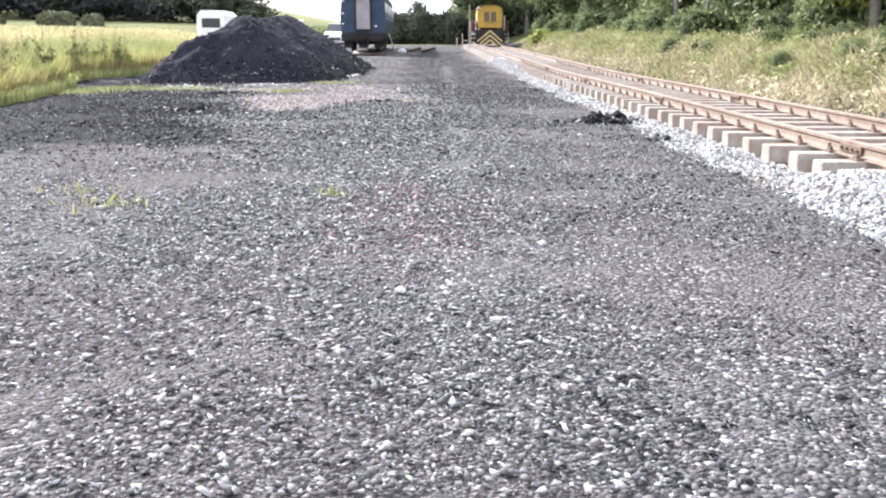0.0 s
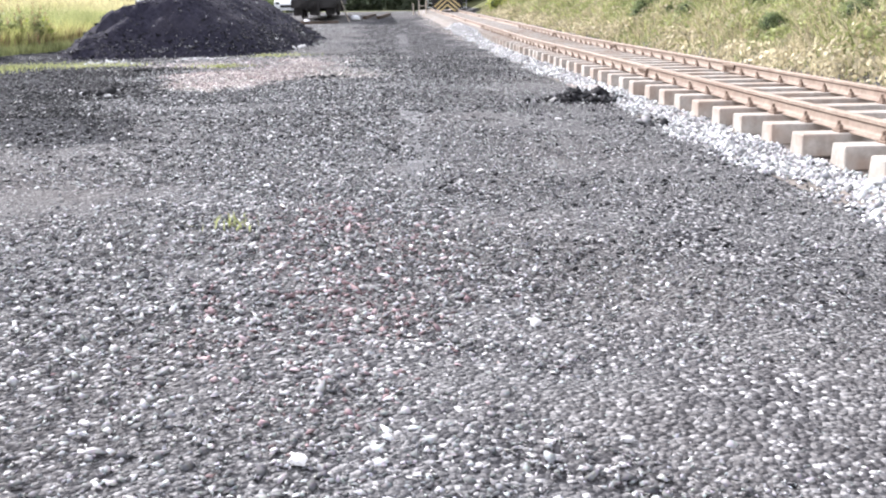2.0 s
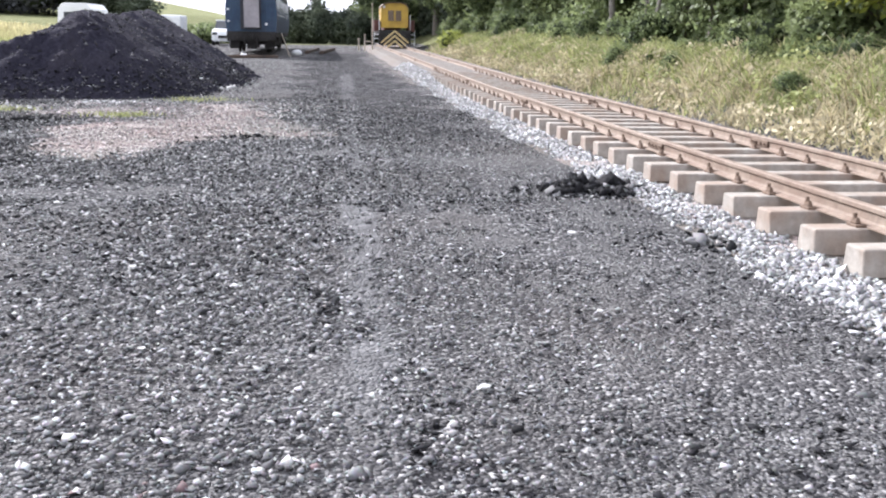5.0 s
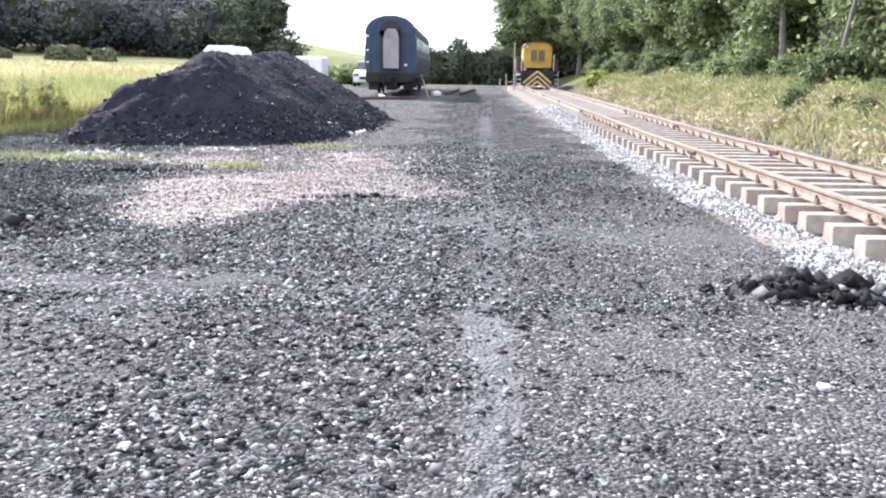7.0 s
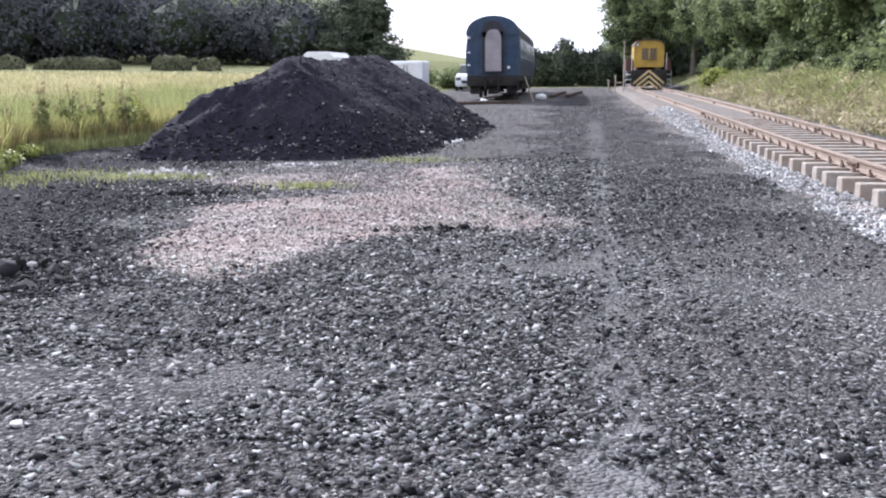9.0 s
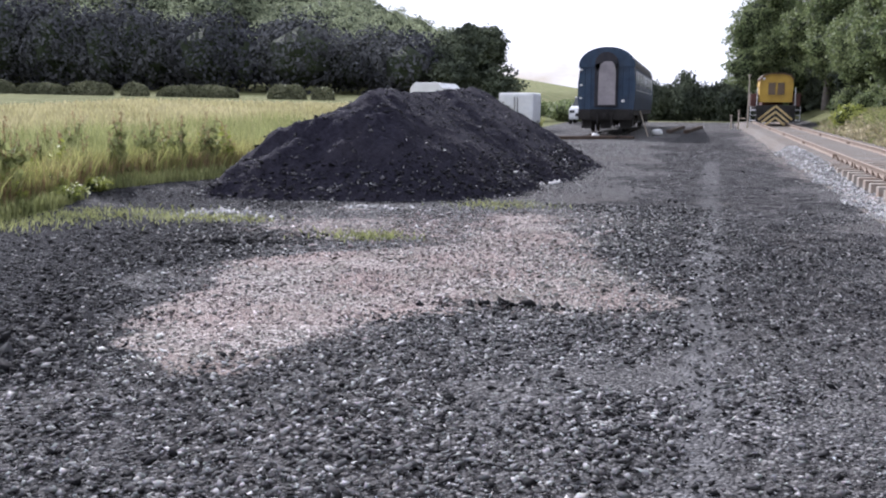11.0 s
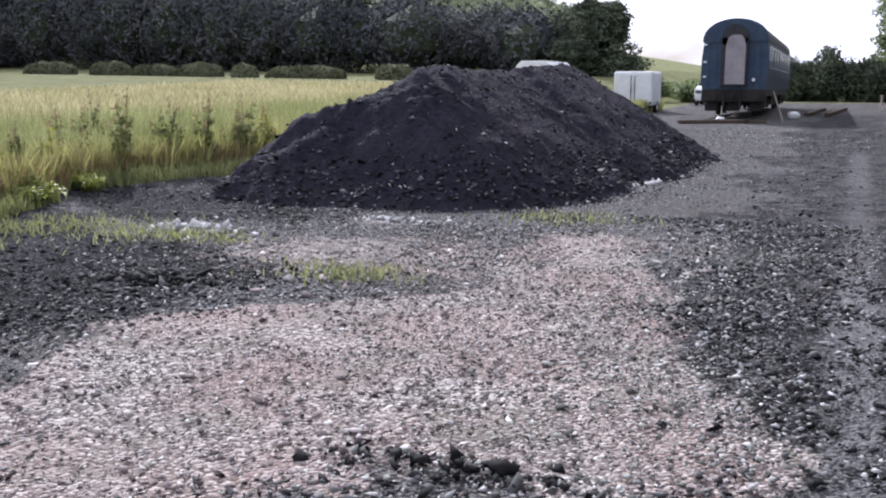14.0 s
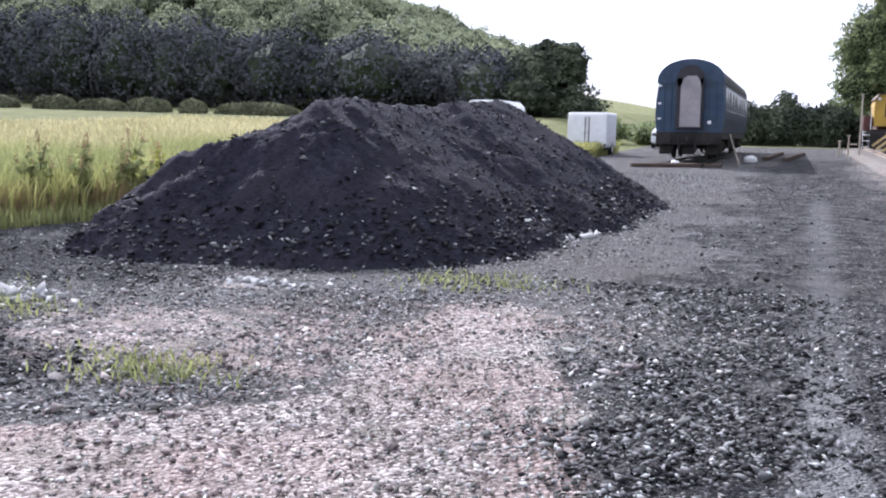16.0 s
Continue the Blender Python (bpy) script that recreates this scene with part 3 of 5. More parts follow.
def ballast_top(x, y):
    base = height(x, y)
    open_part = smooth(5.4, 6.6, y) * smooth(37, 31, y)
    shoulder = smooth(2.35, 2.75, x) * smooth(5.9, 5.5, x)
    lo = 0.0 - 0.012 * smooth(2.95, 3.2, x) * smooth(5.4, 5.2, x)
    hi = 0.20
    jag = np.array([fbm(a, b, 1.7, 4.0) for a, b in zip(x, y)])
    return base - 0.02 + shoulder * (open_part * lo + (1 - open_part) * hi) + 0.03 * jag * shoulder


DIRT_BALLAST = mat("dusty_ballast", (0.09, 0.08, 0.07), (0.21, 0.19, 0.17), 18, 0.95, 0.9, c3=(0.11, 0.075, 0.052), scale3=0.9)
ballast_bed()


def ballast_stones():
    x, y = rng.uniform(2.18, 2.98, 32000), 3.5 + 40 * rng.uniform(0, 1, 32000) ** 1.5
    edge = 2.33 + 0.1 * np.sin(y * 1.3) + 0.08 * np.sin(y * 3.1 + 1)
    keep = x + rng.normal(0, 0.06, len(x)) > edge
    x, y = x[keep], y[keep]
    x2, y2 = rng.uniform(2.3, 5.6, 6000), rng.uniform(-1.0, 6.3, 6000)
    x2 = np.where(rng.uniform(0, 1, len(x2)) < 0.5, 2.2 + 1.4 * rng.uniform(0, 1, len(x2)), x2)
    x3, y3 = rng.uniform(2.9, 5.4, 1500), rng.uniform(5, 34, 1500)
    x, y = np.concatenate([x, x2, x3]), np.concatenate([y, y2, y3])
    size = rng.lognormal(math.log(0.0185), 0.32, len(x))
    P = np.stack([x, y, ballast_top(x, y) + size * 0.25], 1)
    tagged(stones("ballast_stones", P, size, BALLAST, 0.8), "white-grey broken ballast stones along the sleeper ends", "ballast", kind="stuff")


ballast_stones()


# ---- coal pile ----
def pile_height(x, y):
    """Heaped ridges at the angle of repose."""
    def ridge(ax, ay, bx, by, za, zb, slope):
        ex, ey = bx - ax, by - ay
        t = np.clip(((x - ax) * ex + (y - ay) * ey) / (ex * ex + ey * ey), 0, 1)
        return za + (zb - za) * t - slope * np.sqrt((x - ax - t * ex) ** 2 + (y - ay - t * ey) ** 2 + 0.02) + slope * 0.14
    h = ridge(-7.7, 27.0, -6.63, 27.69, 1.38, 1.99, 0.71)
    h = np.maximum(h, ridge(-6.48, 28.28, -6.18, 31.92, 1.98, 1.9, 0.66))
    h = np.maximum(h, ridge(-6.12, 31.8, -6.02, 34.66, 2.0, 2.08, 0.64))
    h = np.maximum(h, ridge(-6.32, 28.97, -4.6, 31.0, 1.6, 1.11, 0.66))
    h = np.maximum(h, ridge(-4.87, 33.0, -3.89, 36.28, 0.89, 0.58, 0.64))
    return h


def coal_pile():
    xs, ys = np.linspace(-11.5, -1.8, 190), np.linspace(23.0, 41, 300)
    X, Y = np.meshgrid(xs, ys)
    x, y = X.ravel(), Y.ravel()
    jag = np.array([fbm(a, b, 0.8, 2.0) for a, b in zip(x, y)])
    fine = np.array([fbm(a, b, 3.5, 5.0) for a, b in zip(x, y)])
    clump = np.array([fbm(a, b, 1.9, 8.0) for a, b in zip(x, y)])
    h = pile_height(x + 0.22 * jag + 0.07 * clump, y + 0.16 * clump + 0.05 * fine)
    h = np.where(h < 0.12, 0.12 - 0.12 * (1 - np.exp((h - 0.12) / 0.12 * 0.8)) - 0.03, h)
    h = h + (0.055 * jag + 0.05 * clump) * smooth(0.1, 0.6, h) + 0.022 * fine * smooth(0.02, 0.3, h)
    z = height(x, y) + np.maximum(h - 0.05, -0.1)
    i = np.arange(len(x)).reshape(X.shape)
    faces = np.stack([i[:-1, :-1], i[:-1, 1:], i[1:, 1:], i[1:, :-1]], -1).reshape(-1, 4)
    hf = h[faces].max(1)
    ob = raw("coal_mound", np.stack([x, y, z], 1), faces[hf > 0.0], COAL, smooth=True)
    tagged(ob, "large heaped mound of black coal slack on the yard", "coal pile")
    # lumps on its face
    n = 24000
    px, py = rng.uniform(-11, -2.2, n), 23.3 + 13 * rng.uniform(0, 1, n) ** 1.3
    ix = np.clip(((px + 11.5) / 9.7 * 189).round().astype(int), 0, 189)
    iy = np.clip(((py - 23.0) / 18.0 * 299).round().astype(int), 0, 299)
    hh = h.reshape(X.shape)[iy, ix]
    on = (hh > -0.02) & (rng.uniform(0, 1, n) < np.where(hh < 0.7, 1.0, 0.4))
    size = rng.lognormal(math.log(0.022), 0.5, n) * np.where(hh < 0.5, 1.3, 1.0)
    P = np.stack([px, py, z.reshape(X.shape)[iy, ix] + 0.006], 1)
    pale = on & (rng.uniform(0, 1, n) < np.where(hh < 0.4, 0.10, 0.016) * (0.35 + 0.65 * smooth(-8, -5, px)) * (1 + 1.5 * np.sin(px * 2.1) * np.sin(py * 1.7)))
    on = on & ~pale
    tagged(stones("slag_lumps", P[pale], np.minimum(size[pale] * 1.1, 0.036), BALLAST, 0.6), "pale slag lumps showing in the black mound", "slag", kind="stuff")
    tagged(stones("coal_lumps", P[on], np.minimum(size[on], 0.06), MOUND_LUMP), "loose lumps of coal and slag on the black mound", "coal", kind="stuff")


coal_pile()


# ---- foliage ----
def leaf_quads(P, size, normal_bias=None, loose=0.6):
    """Leaf-shaped quads at points P."""
    n = len(P)
    U = rng.normal(0, 1, (n, 3))
    U /= np.linalg.norm(U, axis=1)[:, None]
    W = rng.normal(0, 1, (n, 3))
    if normal_bias is not None:
        W = W * loose + normal_bias
    if loose < 0.5:
        U = U - W * ((U * W).sum(1) / ((W * W).sum(1) + 1e-9))[:, None]
        U /= np.linalg.norm(U, axis=1)[:, None] + 1e-9
    V = np.cross(W, U)
    V /= np.linalg.norm(V, axis=1)[:, None] + 1e-9
    s = size[:, None]
    verts = np.stack([P - U * s, P - V * s * 0.55, P + U * s, P + V * s * 0.55], 1)
    return verts.reshape(-1, 3), np.arange(4 * n).reshape(n, 4)


def crown_points(n, lobes):
    """Points near the skins of the lobes: (centre, radii)."""
    k = rng.integers(0, len(lobes), n)
    D = rng.normal(0, 1, (n, 3))
    D /= np.linalg.norm(D, axis=1)[:, None]
    C = np.array([l[0] for l in lobes])[k]
    R = np.array([l[1] for l in lobes])[k]
    r = rng.uniform(0.5, 1.08, n) ** 0.5
    wob = 1 + 0.18 * np.sin(D[:, 0] * 7 + k) * np.sin(D[:, 1] * 6 + 2 * k) + 0.12 * np.sin(D[:, 2] * 11 + k)
    return C + D * R * (r * wob)[:, None], D


def tree(height_m, spread, seed, leaves=9000, leaf=0.105, base_clear=0.12, material=None, name="tree", label="tall broadleaf tree with dense ivy-hung foliage beside the track", inner=0.7):
    global rng
    keep, rng = rng, np.random.default_rng(seed)
    rnd = random.Random(seed)
    root = empty(name, Matrix.Identity(4), label, "tree", "trees along the bank")
    bm = bmesh.new()
    segs = [(0, 0, -0.3)]
    for k in range(1, 6):
        segs.append((rnd.uniform(-0.25, 0.25), rnd.uniform(-0.25, 0.25), height_m * 0.78 * k / 5))
    r0 = 0.035 * height_m * 0.6

    def limb(pts, ra, rb):
        rings = []
        for q, p in enumerate(pts):
            r = ra + (rb - ra) * q / (len(pts) - 1)
            rings.append([bm.verts.new((p[0] + r * math.cos(a), p[1] + r * math.sin(a), p[2])) for a in [2 * math.pi * j / 8 for j in range(8)]])
        for a, b in zip(rings, rings[1:]):
            for j in range(8):
                bm.faces.new((a[j], a[(j + 1) % 8], b[(j + 1) % 8], b[j]))
    limb(segs, r0, 0.03)
    lobes = []
    for k in range(9):
        h = height_m * (base_clear + 0.08 + (0.86 - base_clear) * (k + 0.5) / 9)
        a = rnd.uniform(0, 2 * math.pi) if k % 2 else k * 2.2
        taper = 1.0 - 0.65 * max(0.0, (h / height_m - 0.45) / 0.55)
        d = spread * 0.55 * taper * rnd.uniform(0.5, 1.0)
        c = (d * math.cos(a), d * math.sin(a), h)
        rr = spread * 0.52 * taper * rnd.uniform(0.75, 1.15)
        lobes.append((c, (rr, rr, rr * rnd.uniform(0.8, 1.3))))
        limb([(0, 0, h - rr * 0.9), (c[0] * 0.5, c[1] * 0.5, h - rr * 0.3), c], r0 * 0.4, 0.02)
    lobes.append(((0, 0, height_m * 0.9), (spread * 0.3, spread * 0.3, height_m * 0.12)))
    part("trunk", bm, BARK, root, smooth=True)
    P, D = crown_points(leaves, lobes)
    v, f = leaf_quads(P, rng.uniform(0.6, 1.4, leaves) * leaf, D)
    crown = raw("crown", v, f, material or LEAF, root)
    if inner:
        # added solid lobes, dark in place of the shade within the crown
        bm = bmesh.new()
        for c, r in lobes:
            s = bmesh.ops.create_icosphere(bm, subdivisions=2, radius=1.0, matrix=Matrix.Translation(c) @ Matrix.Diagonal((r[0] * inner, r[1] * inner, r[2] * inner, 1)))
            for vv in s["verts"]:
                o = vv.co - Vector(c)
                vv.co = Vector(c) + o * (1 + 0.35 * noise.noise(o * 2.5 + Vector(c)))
        part("inner_core", bm, CORE_SHADE, root, "solid core coloured dark for the shade inside the crown")
    rng = keep
    return root


def right_wood():
    kinds = [tree(9.5, 2.6, 11, 30000, 0.085), tree(11.5, 3.0, 12, 34000, 0.085), tree(8.0, 2.4, 13, 26000, 0.085), tree(10.5, 2.7, 14, 30000, 0.085, material=LEAF_YELLOW, label="yellow-green broadleaf tree hung with ivy beside the track")]
    rnd = random.Random(21)
    spots = []
    for i in range(17):
        y = 3 + i * 4.1
        spots.append((10.5 + rnd.uniform(-0.8, 0.9) - 0.035 * max(0, y - 40), y + rnd.uniform(-0.8, 0.8), rnd.choice([0, 0, 1, 1, 2]), rnd.uniform(0.9, 1.15)))
    for i in range(20):
        y = 4 + i * 3.8
        spots.append((13.6 + rnd.uniform(-1, 1), y + rnd.uniform(-1.5, 1.5), rnd.choice([0, 1, 1]), rnd.uniform(1.1, 1.4)))
    for i in range(9):
        y = 8 + i * 8
        spots.append((17.5 + rnd.uniform(-1, 1), y, 1, 1.5))
    # trees that close in behind the engine
    spots += [(8.6, 72, 1, 1.05), (4.4, 81, 1, 1.1), (8.0, 77, 1, 1.15), (10.8, 84, 1, 1.2), (6.4, 86, 1, 1.1), (9.0, 66, 0, 1.05), (9.2, 60, 1, 0.95)]
    spots += [(9.6, 20.5, 3, 0.95), (10.0, 13.5, 3, 0.8)]
    used = set()
    for x, y, k, s in spots:
        m = pose(x, y, float(height(x, y)) - 0.1, rz=rnd.uniform(0, 360))
        if k not in used:
            used.add(k)
            ob = kinds[k]
            ob.matrix_basis = m @ Matrix.Diagonal((s, s, s, 1))
        else:
            ob = copy_thing(kinds[k], m)
            ob.scale = (s, s, s)


right_wood()


def bush(r, h, seed, leaves, leaf, material, name, label, group):
    global rng
    keep, rng = rng, np.random.default_rng(seed)
    rnd = random.Random(seed)
    root = empty(name, Matrix.Identity(4), label, "bush", group)
    lobes = []
    for k in range(6):
        a = rnd.uniform(0, 6.28)
        d = r * rnd.uniform(0.1, 0.6)
        rr = r * rnd.uniform(0.4, 0.6)
        lobes.append(((d * math.cos(a), d * math.sin(a), h * rnd.uniform(0.25, 0.65)), (rr, rr, h * 0.42)))
    P, D = crown_points(leaves, lobes)
    P[:, 2] = np.maximum(P[:, 2], 0.02)
    v, f = leaf_quads(P, rng.uniform(0.6, 1.4, leaves) * leaf, D)
    raw("leaves", v, f, material, root)
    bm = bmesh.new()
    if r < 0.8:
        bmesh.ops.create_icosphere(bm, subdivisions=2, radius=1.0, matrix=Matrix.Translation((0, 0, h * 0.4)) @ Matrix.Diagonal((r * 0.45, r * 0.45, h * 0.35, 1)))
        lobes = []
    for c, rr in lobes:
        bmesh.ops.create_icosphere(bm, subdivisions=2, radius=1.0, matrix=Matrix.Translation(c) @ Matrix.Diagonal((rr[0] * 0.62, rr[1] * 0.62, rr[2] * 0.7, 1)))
    part("inner_core", bm, CORE_SHADE, root, "solid core coloured dark for the shade inside the bush")
    rng = keep
    return root


def undergrowth():
    kinds = [bush(1.3, 1.6, 31, 4200, 0.065, LEAF, "bush", "leafy green bramble bush on the track bank", "bushes on the bank"),
             bush(1.1, 1.2, 32, 3600, 0.06, LEAF, "bush", "low green bramble bush on the track bank", "bushes on the bank")]
    rnd = random.Random(5)
    used = set()
    for i in range(66):
        low = i >= 34
        y = 4 + (i - 34) * 1.25 if low else 4 + i * 2.1
        k = i % 2
        x = rnd.uniform(6.9, 8.6) if low else 9.0 + rnd.uniform(-0.5, 0.7) - 0.02 * max(0, y - 40)
        s = rnd.uniform(0.18, 0.42) if low else rnd.uniform(0.45, 0.95)
        m = pose(x, y + rnd.uniform(-0.6, 0.6), float(height(x, y)) - 0.1, rz=rnd.uniform(0, 360))
        if k not in used:
            used.add(k)
            kinds[k].matrix_basis = m @ Matrix.Diagonal((s, s, s, 1))
        else:
            ob = copy_thing(kinds[k], m)
            ob.scale = (s, s, s)


undergrowth()


def wood_floor():
    k = bush(2.6, 3.6, 33, 5200, 0.11, LEAF, "tall_shrub", "tall dark shrub filling the wood behind the bank", "shrubs in the wood")
    rnd = random.Random(6)
    for i in range(22):
        y = 2 + i * 3.4
        x = 12.2 + rnd.uniform(-0.6, 0.9)
        m = pose(x, y, float(height(x, y)) - 0.1, rz=rnd.uniform(0, 360))
        if i == 0:
            k.matrix_basis = m
        else:
            copy_thing(k, m)


wood_floor()


def hanging_leaves():
    """Ivy and low branches that close the edge of the wood down to the bank."""
    n = 95000
    y = 4 + 62 * rng.uniform(0, 1, n) ** 1.15
    h = 6.5 * rng.uniform(0, 1, n) ** 1.2
    x = 9.7 + 0.5 * np.sin(y * 0.8) + 0.3 * np.sin(y * 2.1 + h) + 0.35 * rng.normal(0, 1, n) - 0.02 * np.maximum(0, y - 40) - 0.35 * smooth(1.5, 0, h)
    d = np.array([noise.noise(Vector((b * 0.55, c * 0.35, 2.0))) + 0.6 * noise.noise(Vector((b * 1.7, c * 1.2, 7.0))) for b, c in zip(y, h)])
    keep = d > 0.02
    x, y, h = x[keep], y[keep], h[keep]
    P = np.stack([x, y, height(x, y) + h], 1)
    v, f = leaf_quads(P, rng.uniform(0.05, 0.11, len(x)) * (1 + 0.008 * y), np.tile([-0.6, -0.3, 0.5], (len(x), 1)))
    tagged(raw("hanging_leaves", v, f, LEAF), "hanging ivy and low branches along the wood edge", "foliage", kind="stuff")


hanging_leaves()


def blades(name, x, y, z, length, width, material, lean=0.35):
    n = len(x)
    a = rng.uniform(0, 2 * math.pi, n)
    b = rng.uniform(0, 2 * math.pi, n)
    l = rng.uniform(0.1, 1.0, n) * lean * length
    P = np.stack([x, y, z], 1)
    side = np.stack([np.cos(a), np.sin(a), np.zeros(n)], 1) * width[:, None]
    tip = np.stack([np.cos(b) * l, np.sin(b) * l, length], 1)
    mid = tip * np.array([0.35, 0.35, 0.6])
    verts = np.stack([P - side, P + side, P + mid + side * 0.7, P + mid - side * 0.7, P + tip], 1).reshape(-1, 3)
    i = 5 * np.arange(n)[:, None]
    tris = np.concatenate([i + [0, 1, 2], i + [0, 2, 3], i + [3, 2, 4]], 1).reshape(-1, 3)
    return raw(name, verts, tris, material)


STALK = mat("brown_stalk", (0.20, 0.13, 0.07), (0.36, 0.26, 0.15), 0.8, 0.8, 0, island=0.4, trans=0.2)


def field_grass():
    n = 75000
    y = 12 + 55 * rng.uniform(0, 1, n) ** 1.4
    x = field_edge(y) + 0.2 - 28 * rng.uniform(0, 1, n) ** 2.2 - 0.3 * rng.uniform(0, 1, n)
    L = rng.uniform(0.35, 0.8, n) * (1 - 0.35 * smooth(-12, -20, x))
    w = 0.008 + 0.0007 * (y - 10) + 0.0005 * np.abs(x + 10)
    near = rng.uniform(0, 1, n) < smooth(-7, -2, x - field_edge(y))
    tagged(blades("long_field_grass", x[near], y[near], height(x[near], y[near]) - 0.03, L[near], w[near], GRASS, 0.6), "tall seeding yellow-green meadow grass", "grass", kind="stuff")
    tagged(blades("pale_field_grass", x[~near], y[~near], height(x[~near], y[~near]) - 0.03, L[~near], w[~near], GRASS_PALE, 0.7), "pale cream seed heads of meadow grass", "grass", kind="stuff")
    n = 22000
    y = 14 + 24 * rng.uniform(0, 1, n)
    x = field_edge(y) + 0.15 - 2.2 * rng.uniform(0, 1, n) ** 1.5
    keep = pile_height(x, y) < 0.05
    x, y = x[keep], y[keep]
    tagged(blades("brown_stalks", x, y, height(x, y) - 0.03, rng.uniform(0.2, 0.65, len(x)), np.full(len(x), 0.01), STALK, 0.5), "dry brown stalks at the field edge", "grass", kind="stuff")
    n = 80000
    y = 13 + 32 * rng.uniform(0, 1, n) ** 1.2
    x = field_edge(y) + 0.5 - 8.0 * rng.uniform(0, 1, n) ** 1.4
    patch = np.array([noise.noise(Vector((a * 0.45, b * 0.35, 1.0))) for a, b in zip(x, y)])
    keep = patch > -0.12 - 0.3 * rng.uniform(0, 1, n)
    x, y = x[keep], y[keep]
    keep = pile_height(x, y) < 0.05
    x, y = x[keep], y[keep]
    L = rng.uniform(0.2, 1.0, len(x)) * (0.35 + 0.65 * smooth(0.3, -0.7, x - field_edge(y)))
    tagged(blades("green_edge_grass", x, y, height(x, y) - 0.03, L, np.full(len(x), 0.012), GRASS_GREEN, 0.5), "green weeds and grass along the field edge", "grass", kind="stuff")


field_grass()


def bank_grass():
    n = 72000
    y = 3 + 62 * rng.uniform(0, 1, n) ** 1.3
    x = 5.95 + 3.4 * rng.uniform(0, 1, n) ** 0.85
    tuft = np.array([noise.noise(Vector((a * 1.3, b * 0.9, 5.0))) for a, b in zip(x, y)])
    L = rng.uniform(0.12, 0.5, n) * (0.45 + 0.55 * smooth(6.0, 6.6, x)) * (0.85 + 0.9 * tuft)
    dry = rng.uniform(0, 1, n) < 0.78 - 0.6 * smooth(6.4, 7.9, x) - 0.35 * smooth(12, 30, y) + 0.7 * tuft
    w = 0.010 + 0.00035 * y
    for pick, nm, mt, lb in ((dry, "dry_bank_grass", GRASS_DRY, "dry straw-yellow grass lying over the bank"), (~dry, "green_bank_grass", GRASS_GREEN, "green grass and nettles on the bank")):
        tagged(blades(nm, x[pick], y[pick], height(x[pick], y[pick]) - 0.03, L[pick], w[pick], mt, 1.7), lb, "grass", kind="stuff")

    # bracken and flattened stalks
    for n, nm, mt, lb, lo, hi, y0 in ((26000, "dry_bracken", GRASS_DRY, "dead straw-coloured bracken on the bank", 5.8, 8.4, 3), (44000, "green_bracken", GRASS_GREEN, "green bracken and nettles on the bank", 6.6, 9.6, 6)):
        y = y0 + 55 * rng.uniform(0, 1, n) ** 1.25
        x = rng.uniform(lo, hi, n)
        clump = np.array([noise.noise(Vector((a * 0.9, b * 0.6, 3.0 if "dry" in nm else 8.0))) for a, b in zip(x, y)])
        keep = clump > -0.05
        x, y, clump = x[keep], y[keep], clump[keep]
        P = np.stack([x, y, height(x, y) + rng.uniform(0.02, 0.42, len(x)) * (0.55 + 1.3 * np.maximum(clump, 0))], 1)
        v, f = leaf_quads(P, rng.uniform(0.02, 0.062, len(x)) * (1 + y * 0.010))
        tagged(raw(nm, v, f, mt), lb, "bracken", kind="stuff")


bank_grass()


def weed_patches():
    spots = ((-4.3, 21.15, 0.5, 0.35, 300), (-7.1, 22.35, 0.75, 0.35, 320), (-3.4, 25.3, 0.8, 0.5, 300), (-8.6, 22.4, 1.5, 0.8, 700), (-9.4, 21.2, 0.8, 1.2, 700), (-3.5, 5.1, 0.4, 0.3, 40), (-4.0, 5.9, 0.3, 0.2, 26), (-1.7, 5.6, 0.2, 0.15, 24))
    xs, ys = [], []
    for cx, cy, rx, ry, n in spots:
        xs.append(cx + rng.normal(0, rx * 0.6, n))
        ys.append(cy + rng.normal(0, ry * 0.6, n))
    x, y = np.concatenate(xs), np.concatenate(ys)
    tagged(blades("weed_tufts", x, y, height(x, y) - 0.02, rng.uniform(0.03, 0.11, len(x)), np.full(len(x), 0.008), GRASS_GREEN, 1.4), "short green weeds growing through the gravel", "weeds", kind="stuff")


weed_patches()


